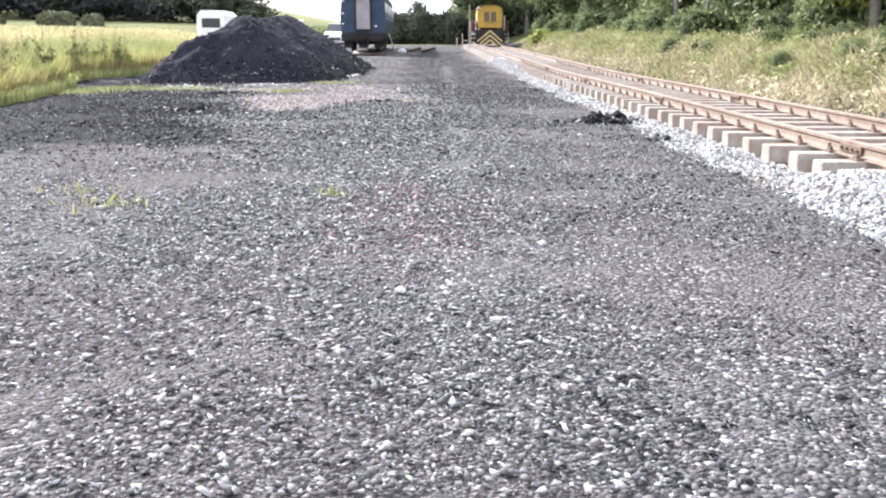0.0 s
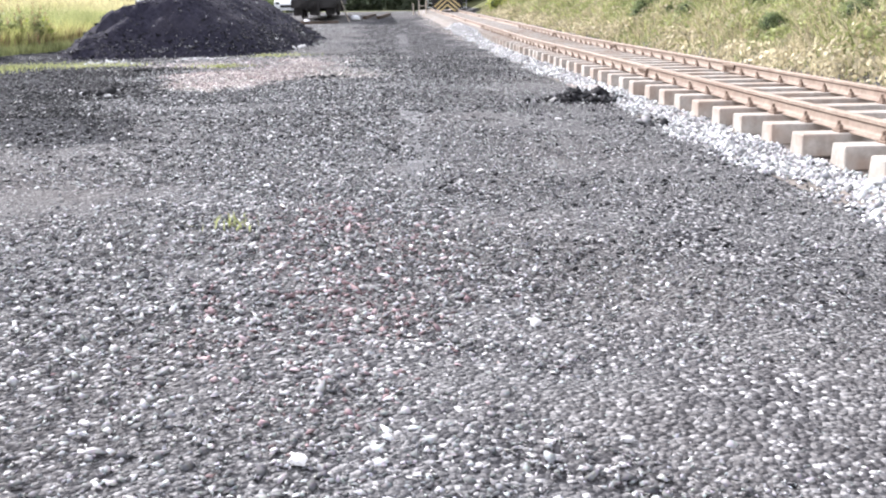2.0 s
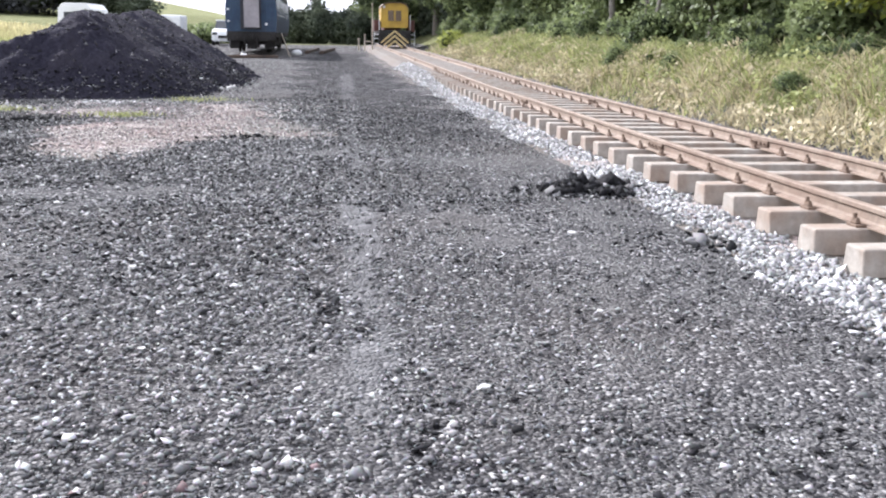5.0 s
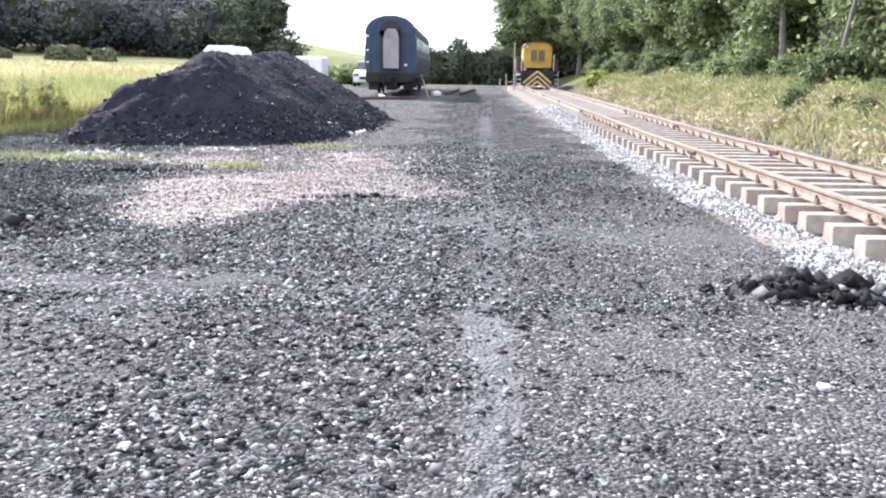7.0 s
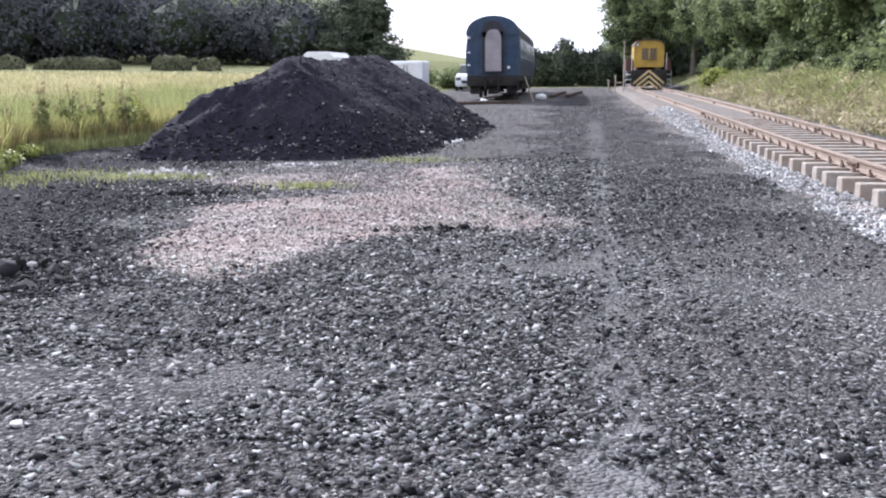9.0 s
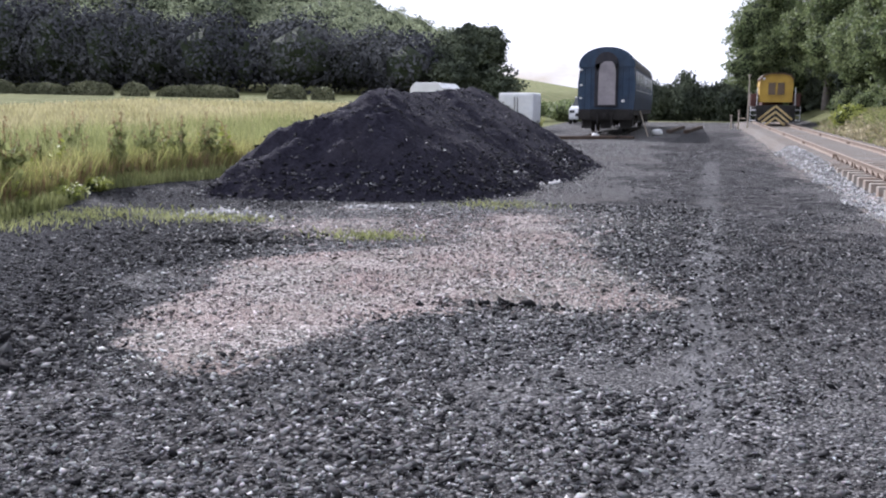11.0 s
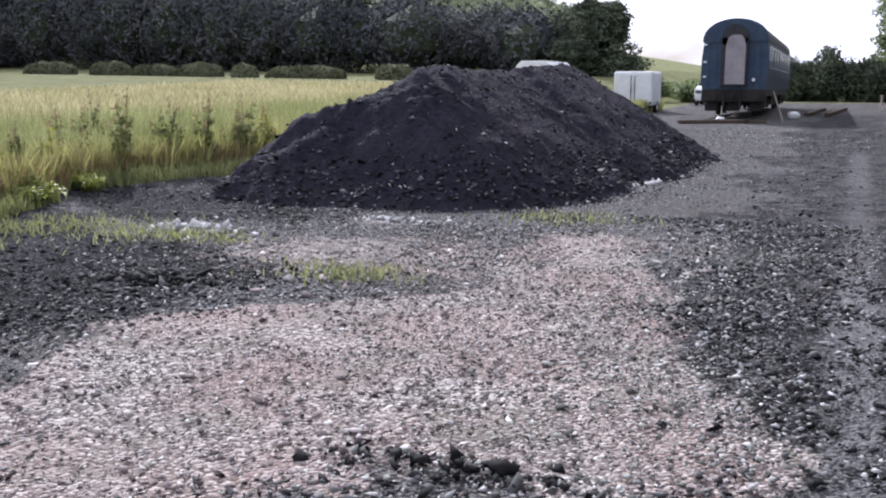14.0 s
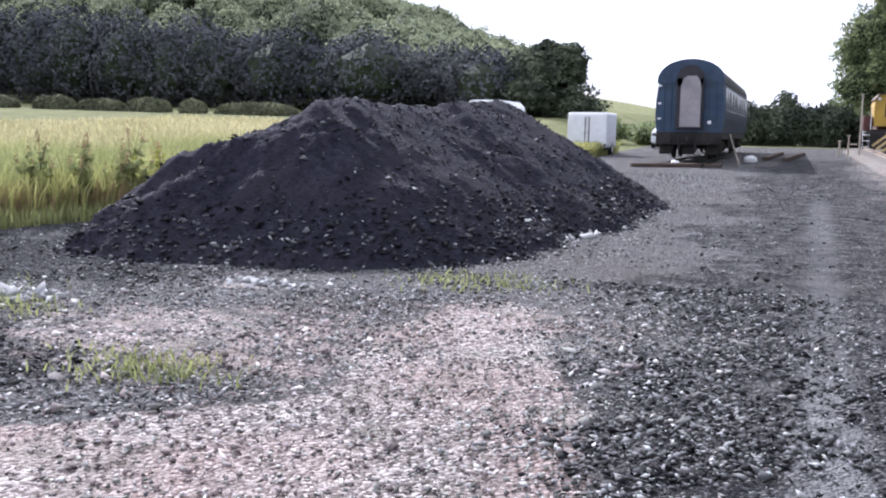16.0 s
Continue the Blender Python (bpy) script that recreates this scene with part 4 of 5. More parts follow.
# ---- far woods ----
def far_woods():
    """Wooded hillside: many crowns of small leaf clumps, over cores coloured dark for inner shade."""
    crowns = []
    rnd = random.Random(8)
    for i in range(430):
        u = rnd.random()
        y = 100 + 75 * u
        x = -27 - 110 * rnd.random() - 22 * u
        tall = rnd.uniform(5.5, 8.6) * (0.8 + 0.2 * float(smooth(-26, -42, x)))
        crowns.append((x, y, float(height(x, y)), tall, rnd.uniform(2.6, 4.2)))
    for i in range(48):
        x = -27 - i * 2.2
        y = 98 + rnd.uniform(-2.0, 3.5)
        crowns.append((x, y, float(height(x, y)), rnd.uniform(4.6, 6.6) + min(5.0, 0.085 * (-27 - x)), rnd.uniform(2.2, 4.6)))
    for i in range(9):
        x, y = -22.5 - 0.9 * i + rnd.uniform(-0.6, 0.6), 106 + 1.6 * i
        crowns.append((x, y, float(height(x, y)), rnd.uniform(5.4, 6.6) + 0.25 * i, rnd.uniform(2.4, 3.4)))
    root = empty("far_wood", Matrix.Identity(4), "dense dark broadleaf wood covering the hillside", "woods", kind="stuff")
    # Front row gets the colour with shade painted in, crowns behind the sunlit one.
    for edge, material in ((True, LEAF_EDGE_SHADE), (False, LEAF_FAR_LIT)):
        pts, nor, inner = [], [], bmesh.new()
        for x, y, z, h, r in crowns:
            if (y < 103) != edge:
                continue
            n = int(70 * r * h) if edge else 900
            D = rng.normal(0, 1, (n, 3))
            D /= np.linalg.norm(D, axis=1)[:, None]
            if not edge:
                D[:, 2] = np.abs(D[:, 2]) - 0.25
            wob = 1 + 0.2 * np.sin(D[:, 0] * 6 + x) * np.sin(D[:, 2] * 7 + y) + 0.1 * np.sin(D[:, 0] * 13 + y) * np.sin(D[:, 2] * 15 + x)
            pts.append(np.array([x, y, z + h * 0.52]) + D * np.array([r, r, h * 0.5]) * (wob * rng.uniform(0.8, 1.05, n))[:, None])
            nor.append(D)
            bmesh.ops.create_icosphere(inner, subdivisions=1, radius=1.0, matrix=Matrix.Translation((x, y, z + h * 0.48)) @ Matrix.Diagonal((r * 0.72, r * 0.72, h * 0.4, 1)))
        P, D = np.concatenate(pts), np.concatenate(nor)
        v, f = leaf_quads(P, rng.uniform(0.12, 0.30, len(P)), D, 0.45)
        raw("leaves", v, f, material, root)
        part("inner_core", inner, CORE_SHADE, root, "solid cores coloured dark for the shade inside the wood")


far_woods()


# ---- hedges, single tree and bushes round the field ----
def hedge_block(x, length, tall, seed):
    """Clipped box hedge with rounded, uneven edges."""
    global rng
    keep, rng = rng, np.random.default_rng(seed)
    y = 80.0
    root = empty("hedge", pose(x, y, float(height(x, y)) - 0.05), "clipped brown-green field hedge at the foot of the wood", "hedge", "hedges of the field")
    n = int(950 * length)
    D = rng.normal(0, 1, (n, 3))
    D /= (np.abs(D) ** 3).sum(1)[:, None] ** (1 / 3)
    D[:, 2] = np.abs(D[:, 2])
    wob = 1 + 0.05 * np.sin(D[:, 0] * length * 1.6 + seed) + rng.normal(0, 0.05, n)
    P = D * np.array([length / 2, 0.7, 0]) + np.array([0, 0, 1.0]) * (D[:, 2] * tall * wob)[:, None]
    N = D / np.linalg.norm(D, axis=1)[:, None]
    v, f = leaf_quads(P, rng.uniform(0.06, 0.16, n), N)
    raw("leaves", v, f, HEDGE, root)
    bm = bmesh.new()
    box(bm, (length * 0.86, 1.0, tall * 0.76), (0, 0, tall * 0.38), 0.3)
    part("inner_core", bm, CORE_SHADE, root, "solid core coloured dark for the shade inside the hedge")
    rng = keep


def hedge_row():
    runs = ((-70, -64), (-62.1, -57.8), (-57.4, -52.7), (-52.4, -48.1), (-47.0, -44.7), (-43.7, -36.4), (-33.6, -30.5), (-29.8, -28.1))
    for i, (p, q) in enumerate(runs):
        hedge_block((p + q) / 2, q - p, 1.0 + 0.10 * math.sin(i * 2.3), 300 + i)


hedge_row()
lone = tree(6.6, 4.4, 51, 30000, 0.15, base_clear=0.02, material=LEAF_DULL, label="broad dark green tree at the corner of the field", inner=0.7)
lone.matrix_basis = pose(-21.9, 100, float(height(-21.9, 100)) - 0.3) @ Matrix.Diagonal((1.3, 1.3, 1.0, 1))
lone["group"] = ""


def back_thicket():
    k = bush(2.4, 3.9, 61, 9000, 0.13, LEAF_DULL, "thicket_bush", "dark overgrown hawthorn bush behind the carriage", "thicket behind the yard")
    k2 = bush(2.0, 3.2, 62, 7500, 0.13, LEAF_DULL, "thicket_bush", "dark overgrown hawthorn bush behind the carriage", "thicket behind the yard")
    rnd = random.Random(4)
    spots = [(-3.4, 90.5), (-1.9, 91), (-0.3, 90), (1.3, 90.5), (2.9, 89), (4.4, 90), (6.0, 87), (7.4, 84), (8.6, 81), (9.5, 76), (9.8, 71), (9.6, 66)]
    for i, (x, y) in enumerate(spots):
        m = pose(x, y, float(height(x, y)) - 0.1, rz=rnd.uniform(0, 360))
        s = rnd.uniform(0.9, 1.12)
        if i < 2:
            ob = (k, k2)[i]
            ob.matrix_basis = m
        else:
            ob = copy_thing((k, k2)[i % 2], m)
        ob.scale = (s, s, s)
    # low green shrubs beyond the white trailer
    low = bush(1.8, 1.5, 63, 2400, 0.13, LEAF, "field_shrub", "light green shrub at the edge of the yard", "shrubs past the trailer")
    for i, (x, y) in enumerate([(-10.4, 84), (-8.0, 86), (-12.8, 82), (-11.5, 90)]):
        m = pose(x, y, float(height(x, y)) - 0.05, rz=rnd.uniform(0, 360))
        if i == 0:
            low.matrix_basis = m
        else:
            copy_thing(low, m)


back_thicket()


# ---- railway carriage ----
def prism(bm, outline, y0, y1):
    """Solid from an outline in x, z, between y0 and y1."""
    a = [bm.verts.new((x, y0, z)) for x, z in outline]
    b = [bm.verts.new((x, y1, z)) for x, z in outline]
    n = len(outline)
    for i in range(n):
        bm.faces.new((a[i], a[(i + 1) % n], b[(i + 1) % n], b[i]))
    bm.faces.new(list(reversed(a)))
    bm.faces.new(b)
    bmesh.ops.recalc_face_normals(bm, faces=bm.faces)


def carriage():
    g = float(height(-4.4, 60)) - 0.02
    root = empty("railway_carriage", pose(-4.36, 54.5, g), "derelict blue passenger carriage with a boarded end door", "carriage")
    W, L = 1.33, 18.5
    z0, z1, top = 1.2, 3.18, 4.08
    side = [(-W + 0.07, z0), (-W, z0 + 0.6), (-W + 0.01, z0 + 1.2), (-W + 0.09, z1)]
    right = [(-x, z) for x, z in reversed(side)]
    bm = bmesh.new()
    prism(bm, [*side, *right], 0.0, L)
    part("body", bm, BLUE, root)
    bm = bmesh.new()
    arc = [((W - 0.06) * math.cos(a), z1 - 0.02 + (top - z1) * math.sin(a) ** 0.85) for a in np.linspace(0.0, math.pi, 19)]
    prism(bm, arc, 0.02, L - 0.02)
    part("roof", bm, ROOF, root, "grimy dark curved roof")
    bm = bmesh.new()
    rim = [((W - 0.03) * math.cos(a), z1 - 0.02 + (top + 0.03 - z1) * math.sin(a) ** 0.85) for a in np.linspace(0.0, math.pi, 19)]
    prism(bm, rim, -0.05, 0.02)
    part("end_panel", bm, BLUE, root, "blue end panel under the roof")
    for k in (-1.01, -0.73, 0.73, 1.01):
        bm = bmesh.new()
        box(bm, (0.05, 0.04, 1.95), (k, -0.012, 2.2), 0.01)
        part("end_rib", bm, BLUE, root)
    # gangway with a boarded door
    bm = bmesh.new()
    box(bm, (1.06, 0.22, 2.0), (0.0, -0.13, 2.35), 0.03)
    cyl(bm, 0.53, 0.22, (0.0, -0.13, 3.32), "y", seg=24)
    gang = part("gangway", bm, BROWN, root, "dark sooty gangway frame with a rounded top")
    bm = bmesh.new()
    prism(bm, [(-0.35, 1.44), (-0.35, 3.0), (-0.26, 3.3), (-0.1, 3.42), (0.24, 3.42), (0.37, 3.25), (0.43, 2.95), (0.43, 1.44)], -0.275, -0.235)
    part("door_board", bm, PANEL, gang, "pale grey boarded-up end door")
    for i, z in enumerate((1.75, 2.35, 3.05)):
        bm = bmesh.new()
        box(bm, (0.13, 0.09, 0.07), (-W + 0.16, -0.06, z), 0.01)
        part("step_iron", bm, WHITE, root, "small white step iron")
    bm = bmesh.new()
    cyl(bm, 0.07, 0.08, (0.78, -0.06, 1.62), "y")
    part("pipe_valve", bm, WHITE, root, "white brake pipe valve")
    # underframe
    bm = bmesh.new()
    box(bm, (2.5, L, 0.28), (0, L / 2, 1.08), 0.02)
    box(bm, (2.55, 0.16, 0.5), (0, 0.05, 0.98), 0.02)
    for k in (-0.9, 0.0, 0.9):
        box(bm, (0.5, 0.12, 0.55), (k, 0.3, 0.62), 0.02)
    box(bm, (2.2, 5.0, 0.5), (0, 9.0, 0.75), 0.04)
    part("underframe", bm, SOOT, root)
    for k in (-0.87, 0.87):
        bm = bmesh.new()
        cyl(bm, 0.1, 0.5, (k, -0.2, 1.0), "y", r2=0.13)
        cyl(bm, 0.23, 0.05, (k, -0.47, 1.0), "y", seg=20)
        part("buffer", bm, SOOT, root)
    bm = bmesh.new()
    box(bm, (0.16, 0.4, 0.2), (0, -0.2, 0.95), 0.03)
    cyl(bm, 0.05, 0.6, (0.3, -0.12, 0.75), "z", seg=8)
    cyl(bm, 0.05, 0.5, (-0.35, -0.12, 0.8), "z", seg=8)
    part("coupling", bm, SOOT, root)
    for cy in (2.9, L - 2.9):
        bm = bmesh.new()
        for k in (-1.02, 1.02):
            box(bm, (0.12, 3.3, 0.28), (k, cy, 0.72), 0.03)
            for s in (-1.25, 1.25):
                box(bm, (0.2, 0.32, 0.36), (k * 1.02, cy + s, 0.6), 0.03)
            box(bm, (0.14, 0.8, 0.4), (k, cy, 0.6), 0.04)
        box(bm, (2.0, 0.35, 0.25), (0, cy, 0.75), 0.03)
        bogie = part("bogie", bm, SOOT, root)
        for s in (-1.25, 1.25):
            bm = bmesh.new()
            for k in (-0.74, 0.74):
                cyl(bm, 0.455, 0.13, (k, cy + s, 0.615), "x", seg=24)
                cyl(bm, 0.485, 0.03, (k * 0.93, cy + s, 0.615), "x", seg=24)
            cyl(bm, 0.07, 1.5, (0, cy + s, 0.615), "x")
            part("wheelset", bm, SOOT, bogie)
    # windows and doors of both sides
    n = 9
    for k in (-1, 1):
        for i in range(n):
            y = 1.5 + i * 1.94
            bm = bmesh.new()
            wide = 1.25 if i not in (0, 4, 8) else 0.55
            for dy, dz, sy, sz in ((0, 0.42, wide + 0.1, 0.07), (0, -0.42, wide + 0.1, 0.07), (wide / 2 + 0.02, 0, 0.07, 0.9), (-wide / 2 - 0.02, 0, 0.07, 0.9)):
                box(bm, (0.05, sy, sz), (k * (W - 0.03), y + dy, 2.55 + dz), 0.01)
            win = part("window", bm, WHITE, root, "window with a pale frame")
            bm = bmesh.new()
            box(bm, (0.03, wide, 0.8), (k * (W - 0.025), y, 2.55))
            part("pane", bm, GLASS, win)
    for i in range(6):
        bm = bmesh.new()
        cyl(bm, 0.12, 0.14, (0, 1.8 + i * 2.9, top + 0.02), seg=10)
        part("roof_vent", bm, ROOF, root)
    return root


carriage()


def siding_rail(x, y0, y1):
    z = float(height(x, y0))
    root = empty("siding_rail", pose(x, y0, z - 0.02), "dark rusty siding rail under the blue carriage", "rail", "rails under the carriage")
    bm = bmesh.new()
    prism(bm, [(px, pz) for px, pz in rail_section()], 0, y1 - y0)
    part("rail_bar", bm, SOOT, root)


for rx in (-5.11, -3.61):
    siding_rail(rx, 52.2, 73.5)


def timber(x, y, length, rz, label, size=(0.26, 0.16), tilt=0.0, material=None, z=None, name="timber_baulk", group="timbers beside the carriage"):
    root = empty(name, pose(x, y, (float(height(x, y)) if z is None else z) + size[1] / 2 - 0.01, tilt, 0, rz), label, "timber", group)
    bm = bmesh.new()
    box(bm, (size[0], length, size[1]), (0, 0, 0), 0.02)
    part("beam", bm, material or TIMBER, root)


timber(-1.3, 64.5, 8.5, -4, "long dark timber baulk lying by the carriage", tilt=0.5)
timber(-0.35, 64.5, 9.0, -5, "long dark timber baulk lying by the carriage", tilt=0.5)
timber(-4.9, 51.8, 2.6, -62, "dark old timber beam lying before the carriage", (0.22, 0.14))
timber(-4.0, 52.9, 2.2, 80, "dark old timber beam lying before the carriage", (0.2, 0.12))
timber(-2.55, 55.4, 1.35, 90, "pale plank propped against the carriage side", (0.12, 0.05), material=PALE_WOOD, z=0.85, name="prop_plank", group="")
bpy.data.objects["prop_plank"].matrix_basis = pose(-2.62, 55.2, 0.86, 0, 70, 20) @ pose(0, 0, 0, 0, 0, 90)


def sack(x, y, r, label, material):
    root = empty("rubble_sack", pose(x, y, float(height(x, y)) - 0.03), label, "sack", "sacks beside the carriage")
    bm = bmesh.new()
    bmesh.ops.create_icosphere(bm, subdivisions=3, radius=r, matrix=Matrix.Translation((0, 0, r * 0.55)))
    for v in bm.verts:
        v.co.z = max(0.0, v.co.z * 0.75)
        v.co += v.co.normalized() * 0.25 * r * noise.noise(v.co * 4 / r * 0.5 + Vector((x, y, 0)))
    part("bag", bm, material, root, smooth=True)


sack(-2.1, 58.0, 0.27, "white sack slumped beside the carriage", WHITE)
sack(-4.7, 53.4, 0.2, "small white sack on the ground before the carriage", WHITE)


# ---- yellow shunting engine ----
def engine():
    g = rise(70) + RAIL_Z
    root = empty("shunting_engine", pose(TRACK_X + 0.05, 68, g), "yellow rail shunting engine with black chevron buffer beam", "locomotive")
    bm = bmesh.new()
    box(bm, (2.2, 5.6, 0.3), (0, 3.0, 0.8), 0.03)
    part("frame", bm, SOOT, root)
    bm = bmesh.new()
    side = [(-0.9, 1.2), (-0.93, 2.2), (-0.88, 2.52), (-0.7, 2.72), (-0.35, 2.82)]
    prism(bm, [*side, *[(-px, pz) for px, pz in reversed(side)]], 0.15, 2.45)
    cab = part("cab", bm, YELLOW, root, "faded yellow cab with rounded shoulders")
    bm = bmesh.new()
    arch = [(-0.98, 2.5), (-0.74, 2.78), (-0.36, 2.88), (0.36, 2.88), (0.74, 2.78), (0.98, 2.5), (0.9, 2.5), (0.7, 2.73), (0.34, 2.83), (-0.34, 2.83), (-0.7, 2.73), (-0.9, 2.5)]
    prism(bm, arch, 0.02, 2.6)
    part("cab_roof", bm, RUST_DARK, cab, "rusty brown curved cab roof")
    # lockers and steps beside the cab
    for k in (-1, 1):
        bm = bmesh.new()
        box(bm, (0.42, 1.9, 0.75), (k * 1.17, 1.4, 1.33), 0.03)
        part("locker", bm, MAROON, root, "dark maroon locker beside the cab")
        bm = bmesh.new()
        for z in (0.15, 0.45, 0.75):
            box(bm, (0.38, 0.2, 0.04), (k * 1.2, 0.25, z), 0.006)
        for dx in (-0.18, 0.18):
            box(bm, (0.03, 0.04, 0.95), (k * 1.2 + dx, 0.25, 0.5), 0.004)
        part("step_ladder", bm, WHITE, root, "pale worn step ladder")
    for k in (-0.25, 0.25):
        bm = bmesh.new()
        for dx, dz, sx, sz in ((0, 0.37, 0.5, 0.06), (0, -0.37, 0.5, 0.06), (0.22, 0, 0.06, 0.8), (-0.22, 0, 0.06, 0.8)):
            box(bm, (sx, 0.05, sz), (k + dx, 0.14, 1.98 + dz), 0.008)
        win = part("window", bm, YELLOW, cab)
        bm = bmesh.new()
        box(bm, (0.4, 0.03, 0.7), (k, 0.13, 1.98))
        part("pane", bm, GLASS_BROWN, win, "brown reflecting pane")
    bm = bmesh.new()
    box(bm, (1.2, 2.9, 1.15), (0, 4.1, 1.5), 0.08)
    part("bonnet", bm, MAROON, root)
    # chevron plate
    bm = bmesh.new()
    box(bm, (2.15, 0.08, 0.95), (0, -0.02, 0.55), 0.01)
    plate = part("buffer_beam", bm, BLACK, root)
    for i, off in enumerate((0.0, 0.34, 0.68)):
        for k in (-1, 1):
            bm = bmesh.new()
            ln = 1.22 - off * 0.75
            rot = Matrix.Rotation(k * radians(40), 4, "Y")
            box(bm, (ln, 0.03, 0.12), (k * (ln / 2) * math.cos(radians(40)), -0.085, 0.98 - off * 0.95 - (ln / 2) * math.sin(radians(40))), 0.0, rot)
            part("chevron_stripe", bm, PALE_YELLOW, plate, "yellow chevron stripe")
    for k in (-0.87, 0.87):
        bm = bmesh.new()
        cyl(bm, 0.1, 0.4, (k, -0.22, 0.65), "y")
        cyl(bm, 0.2, 0.05, (k, -0.44, 0.65), "y", seg=20)
        part("buffer", bm, SOOT, root)
    for y in (1.0, 4.6):
        bm = bmesh.new()
        for k in (-0.74, 0.74):
            cyl(bm, 0.44, 0.13, (k, y, 0.44), "x", seg=24)
        cyl(bm, 0.07, 1.5, (0, y, 0.44), "x")
        part("wheelset", bm, SOOT, root)
    bm = bmesh.new()
    cyl(bm, 0.08, 0.7, (0.3, 3.6, 2.35), r2=0.09)
    part("exhaust", bm, SOOT, root)
    bm = bmesh.new()
    cyl(bm, 0.07, 0.1, (-0.72, 0.1, 2.55), "y")
    part("headlamp", bm, WHITE, root, "white headlamp on the cab corner")
    for k in (-1.05, 1.05):
        bm = bmesh.new()
        for z in (0.9, 1.5):
            cyl(bm, 0.02, 0.5, (k, 0.3, z), "y", seg=8)
        cyl(bm, 0.025, 1.3, (k, 0.06, 1.4), seg=8)
        part("handrail", bm, WHITE, root, "white handrail")


PALE_YELLOW = mat("pale_chevron_yellow", (0.62, 0.47, 0.22), (0.72, 0.57, 0.30), 5, 0.6, 0.1)
engine()


def post(x, y, h, r, label, material, arm=0.0):
    root = empty("post", pose(x, y, float(height(x, y)) - 0.05), label, "post", "posts by the engine")
    bm = bmesh.new()
    cyl(bm, r * 1.15, h, (0, 0, h / 2), r2=r * 0.85, seg=12)
    part("shaft", bm, material, root)
    bm = bmesh.new()
    cyl(bm, r * 1.8, 0.06, (0, 0, h + 0.02), seg=12)
    part("cap", bm, material, root)
    if arm:
        bm = bmesh.new()
        box(bm, (arm, 0.05, 0.07), (arm / 2, 0, h * 0.62), 0.01)
        part("crossbar", bm, material, root)


post(2.6, 66.5, 3.1, 0.042, "tall pale grey wooden post beside the track", PALE_WOOD)
post(2.15, 67.5, 1.1, 0.045, "short pale post beside the track", PALE_WOOD, 0.4)
post(1.8, 69.0, 0.8, 0.05, "short pale post beside the track", PALE_WOOD)


# ---- white trailer, caravan and car ----
def trailer():
    g = float(height(-9.9, 62))
    root = empty("box_trailer", pose(-10.0, 62, g), "white box trailer with rounded corners on small wheels", "trailer")
    bm = bmesh.new()
    box(bm, (2.0, 2.5, 1.72), (0, 1.25, 1.22), 0.1)
    part("body", bm, WHITE, root, smooth=False)
    for k in (-0.48, 0.48):
        bm = bmesh.new()
        box(bm, (0.9, 0.03, 1.45), (k, -0.01, 1.2), 0.012)
        d = part("door", bm, WHITE, root)
        bm = bmesh.new()
        cyl(bm, 0.02, 1.3, (k * 0.2, -0.05, 1.2), seg=8)
        box(bm, (0.05, 0.05, 0.16), (k * 0.2, -0.06, 1.1), 0.01)
        part("door_bar", bm, SOOT, d, "dark locking bar")
    bm = bmesh.new()
    box(bm, (1.8, 2.4, 0.12), (0, 1.25, 0.32), 0.02)
    part("chassis", bm, SOOT, root)
    for k in (-0.9, 0.9):
        bm = bmesh.new()
        cyl(bm, 0.3, 0.2, (k, 1.5, 0.3), "x", seg=20)
        w = part("wheel", bm, RUBBER, root)
        bm = bmesh.new()
        cyl(bm, 0.17, 0.21, (k, 1.5, 0.3), "x", seg=16)
        part("rim", bm, WHITE, w)
    for k in (-0.9, 0.9):
        bm = bmesh.new()
        box(bm, (0.12, 0.04, 0.1), (k, -0.02, 0.5), 0.01)
        part("tail_lamp", bm, MAROON, root, "small red tail lamp")


trailer()


def caravan():
    x, y = -14.1, 58
    root = empty("caravan", pose(x, y, float(height(x, y))), "white touring caravan standing behind the coal pile", "caravan")
    root.scale = (0.82, 0.9, 0.95)
    bm = bmesh.new()
    prism(bm, [(-1.0, 0.35), (-1.12, 1.2), (-1.05, 2.1), (-0.8, 2.36), (0.8, 2.36), (1.05, 2.1), (1.12, 1.2), (1.0, 0.35)], 0, 4.6)
    part("body", bm, WHITE, root)
    bm = bmesh.new()
    box(bm, (1.6, 4.2, 0.06), (0, 2.3, 2.38), 0.02)
    part("roof", bm, WHITE, root)
    bm = bmesh.new()
    box(bm, (1.4, 0.03, 0.6), (0, -0.012, 1.6), 0.01)
    part("window", bm, GLASS, root)
    for k in (-0.9, 0.9):
        bm = bmesh.new()
        cyl(bm, 0.32, 0.2, (k, 2.4, 0.32), "x", seg=20)
        w = part("wheel", bm, RUBBER, root)
        bm = bmesh.new()
        cyl(bm, 0.18, 0.21, (k, 2.4, 0.32), "x", seg=16)
        part("rim", bm, WHITE, w)


caravan()


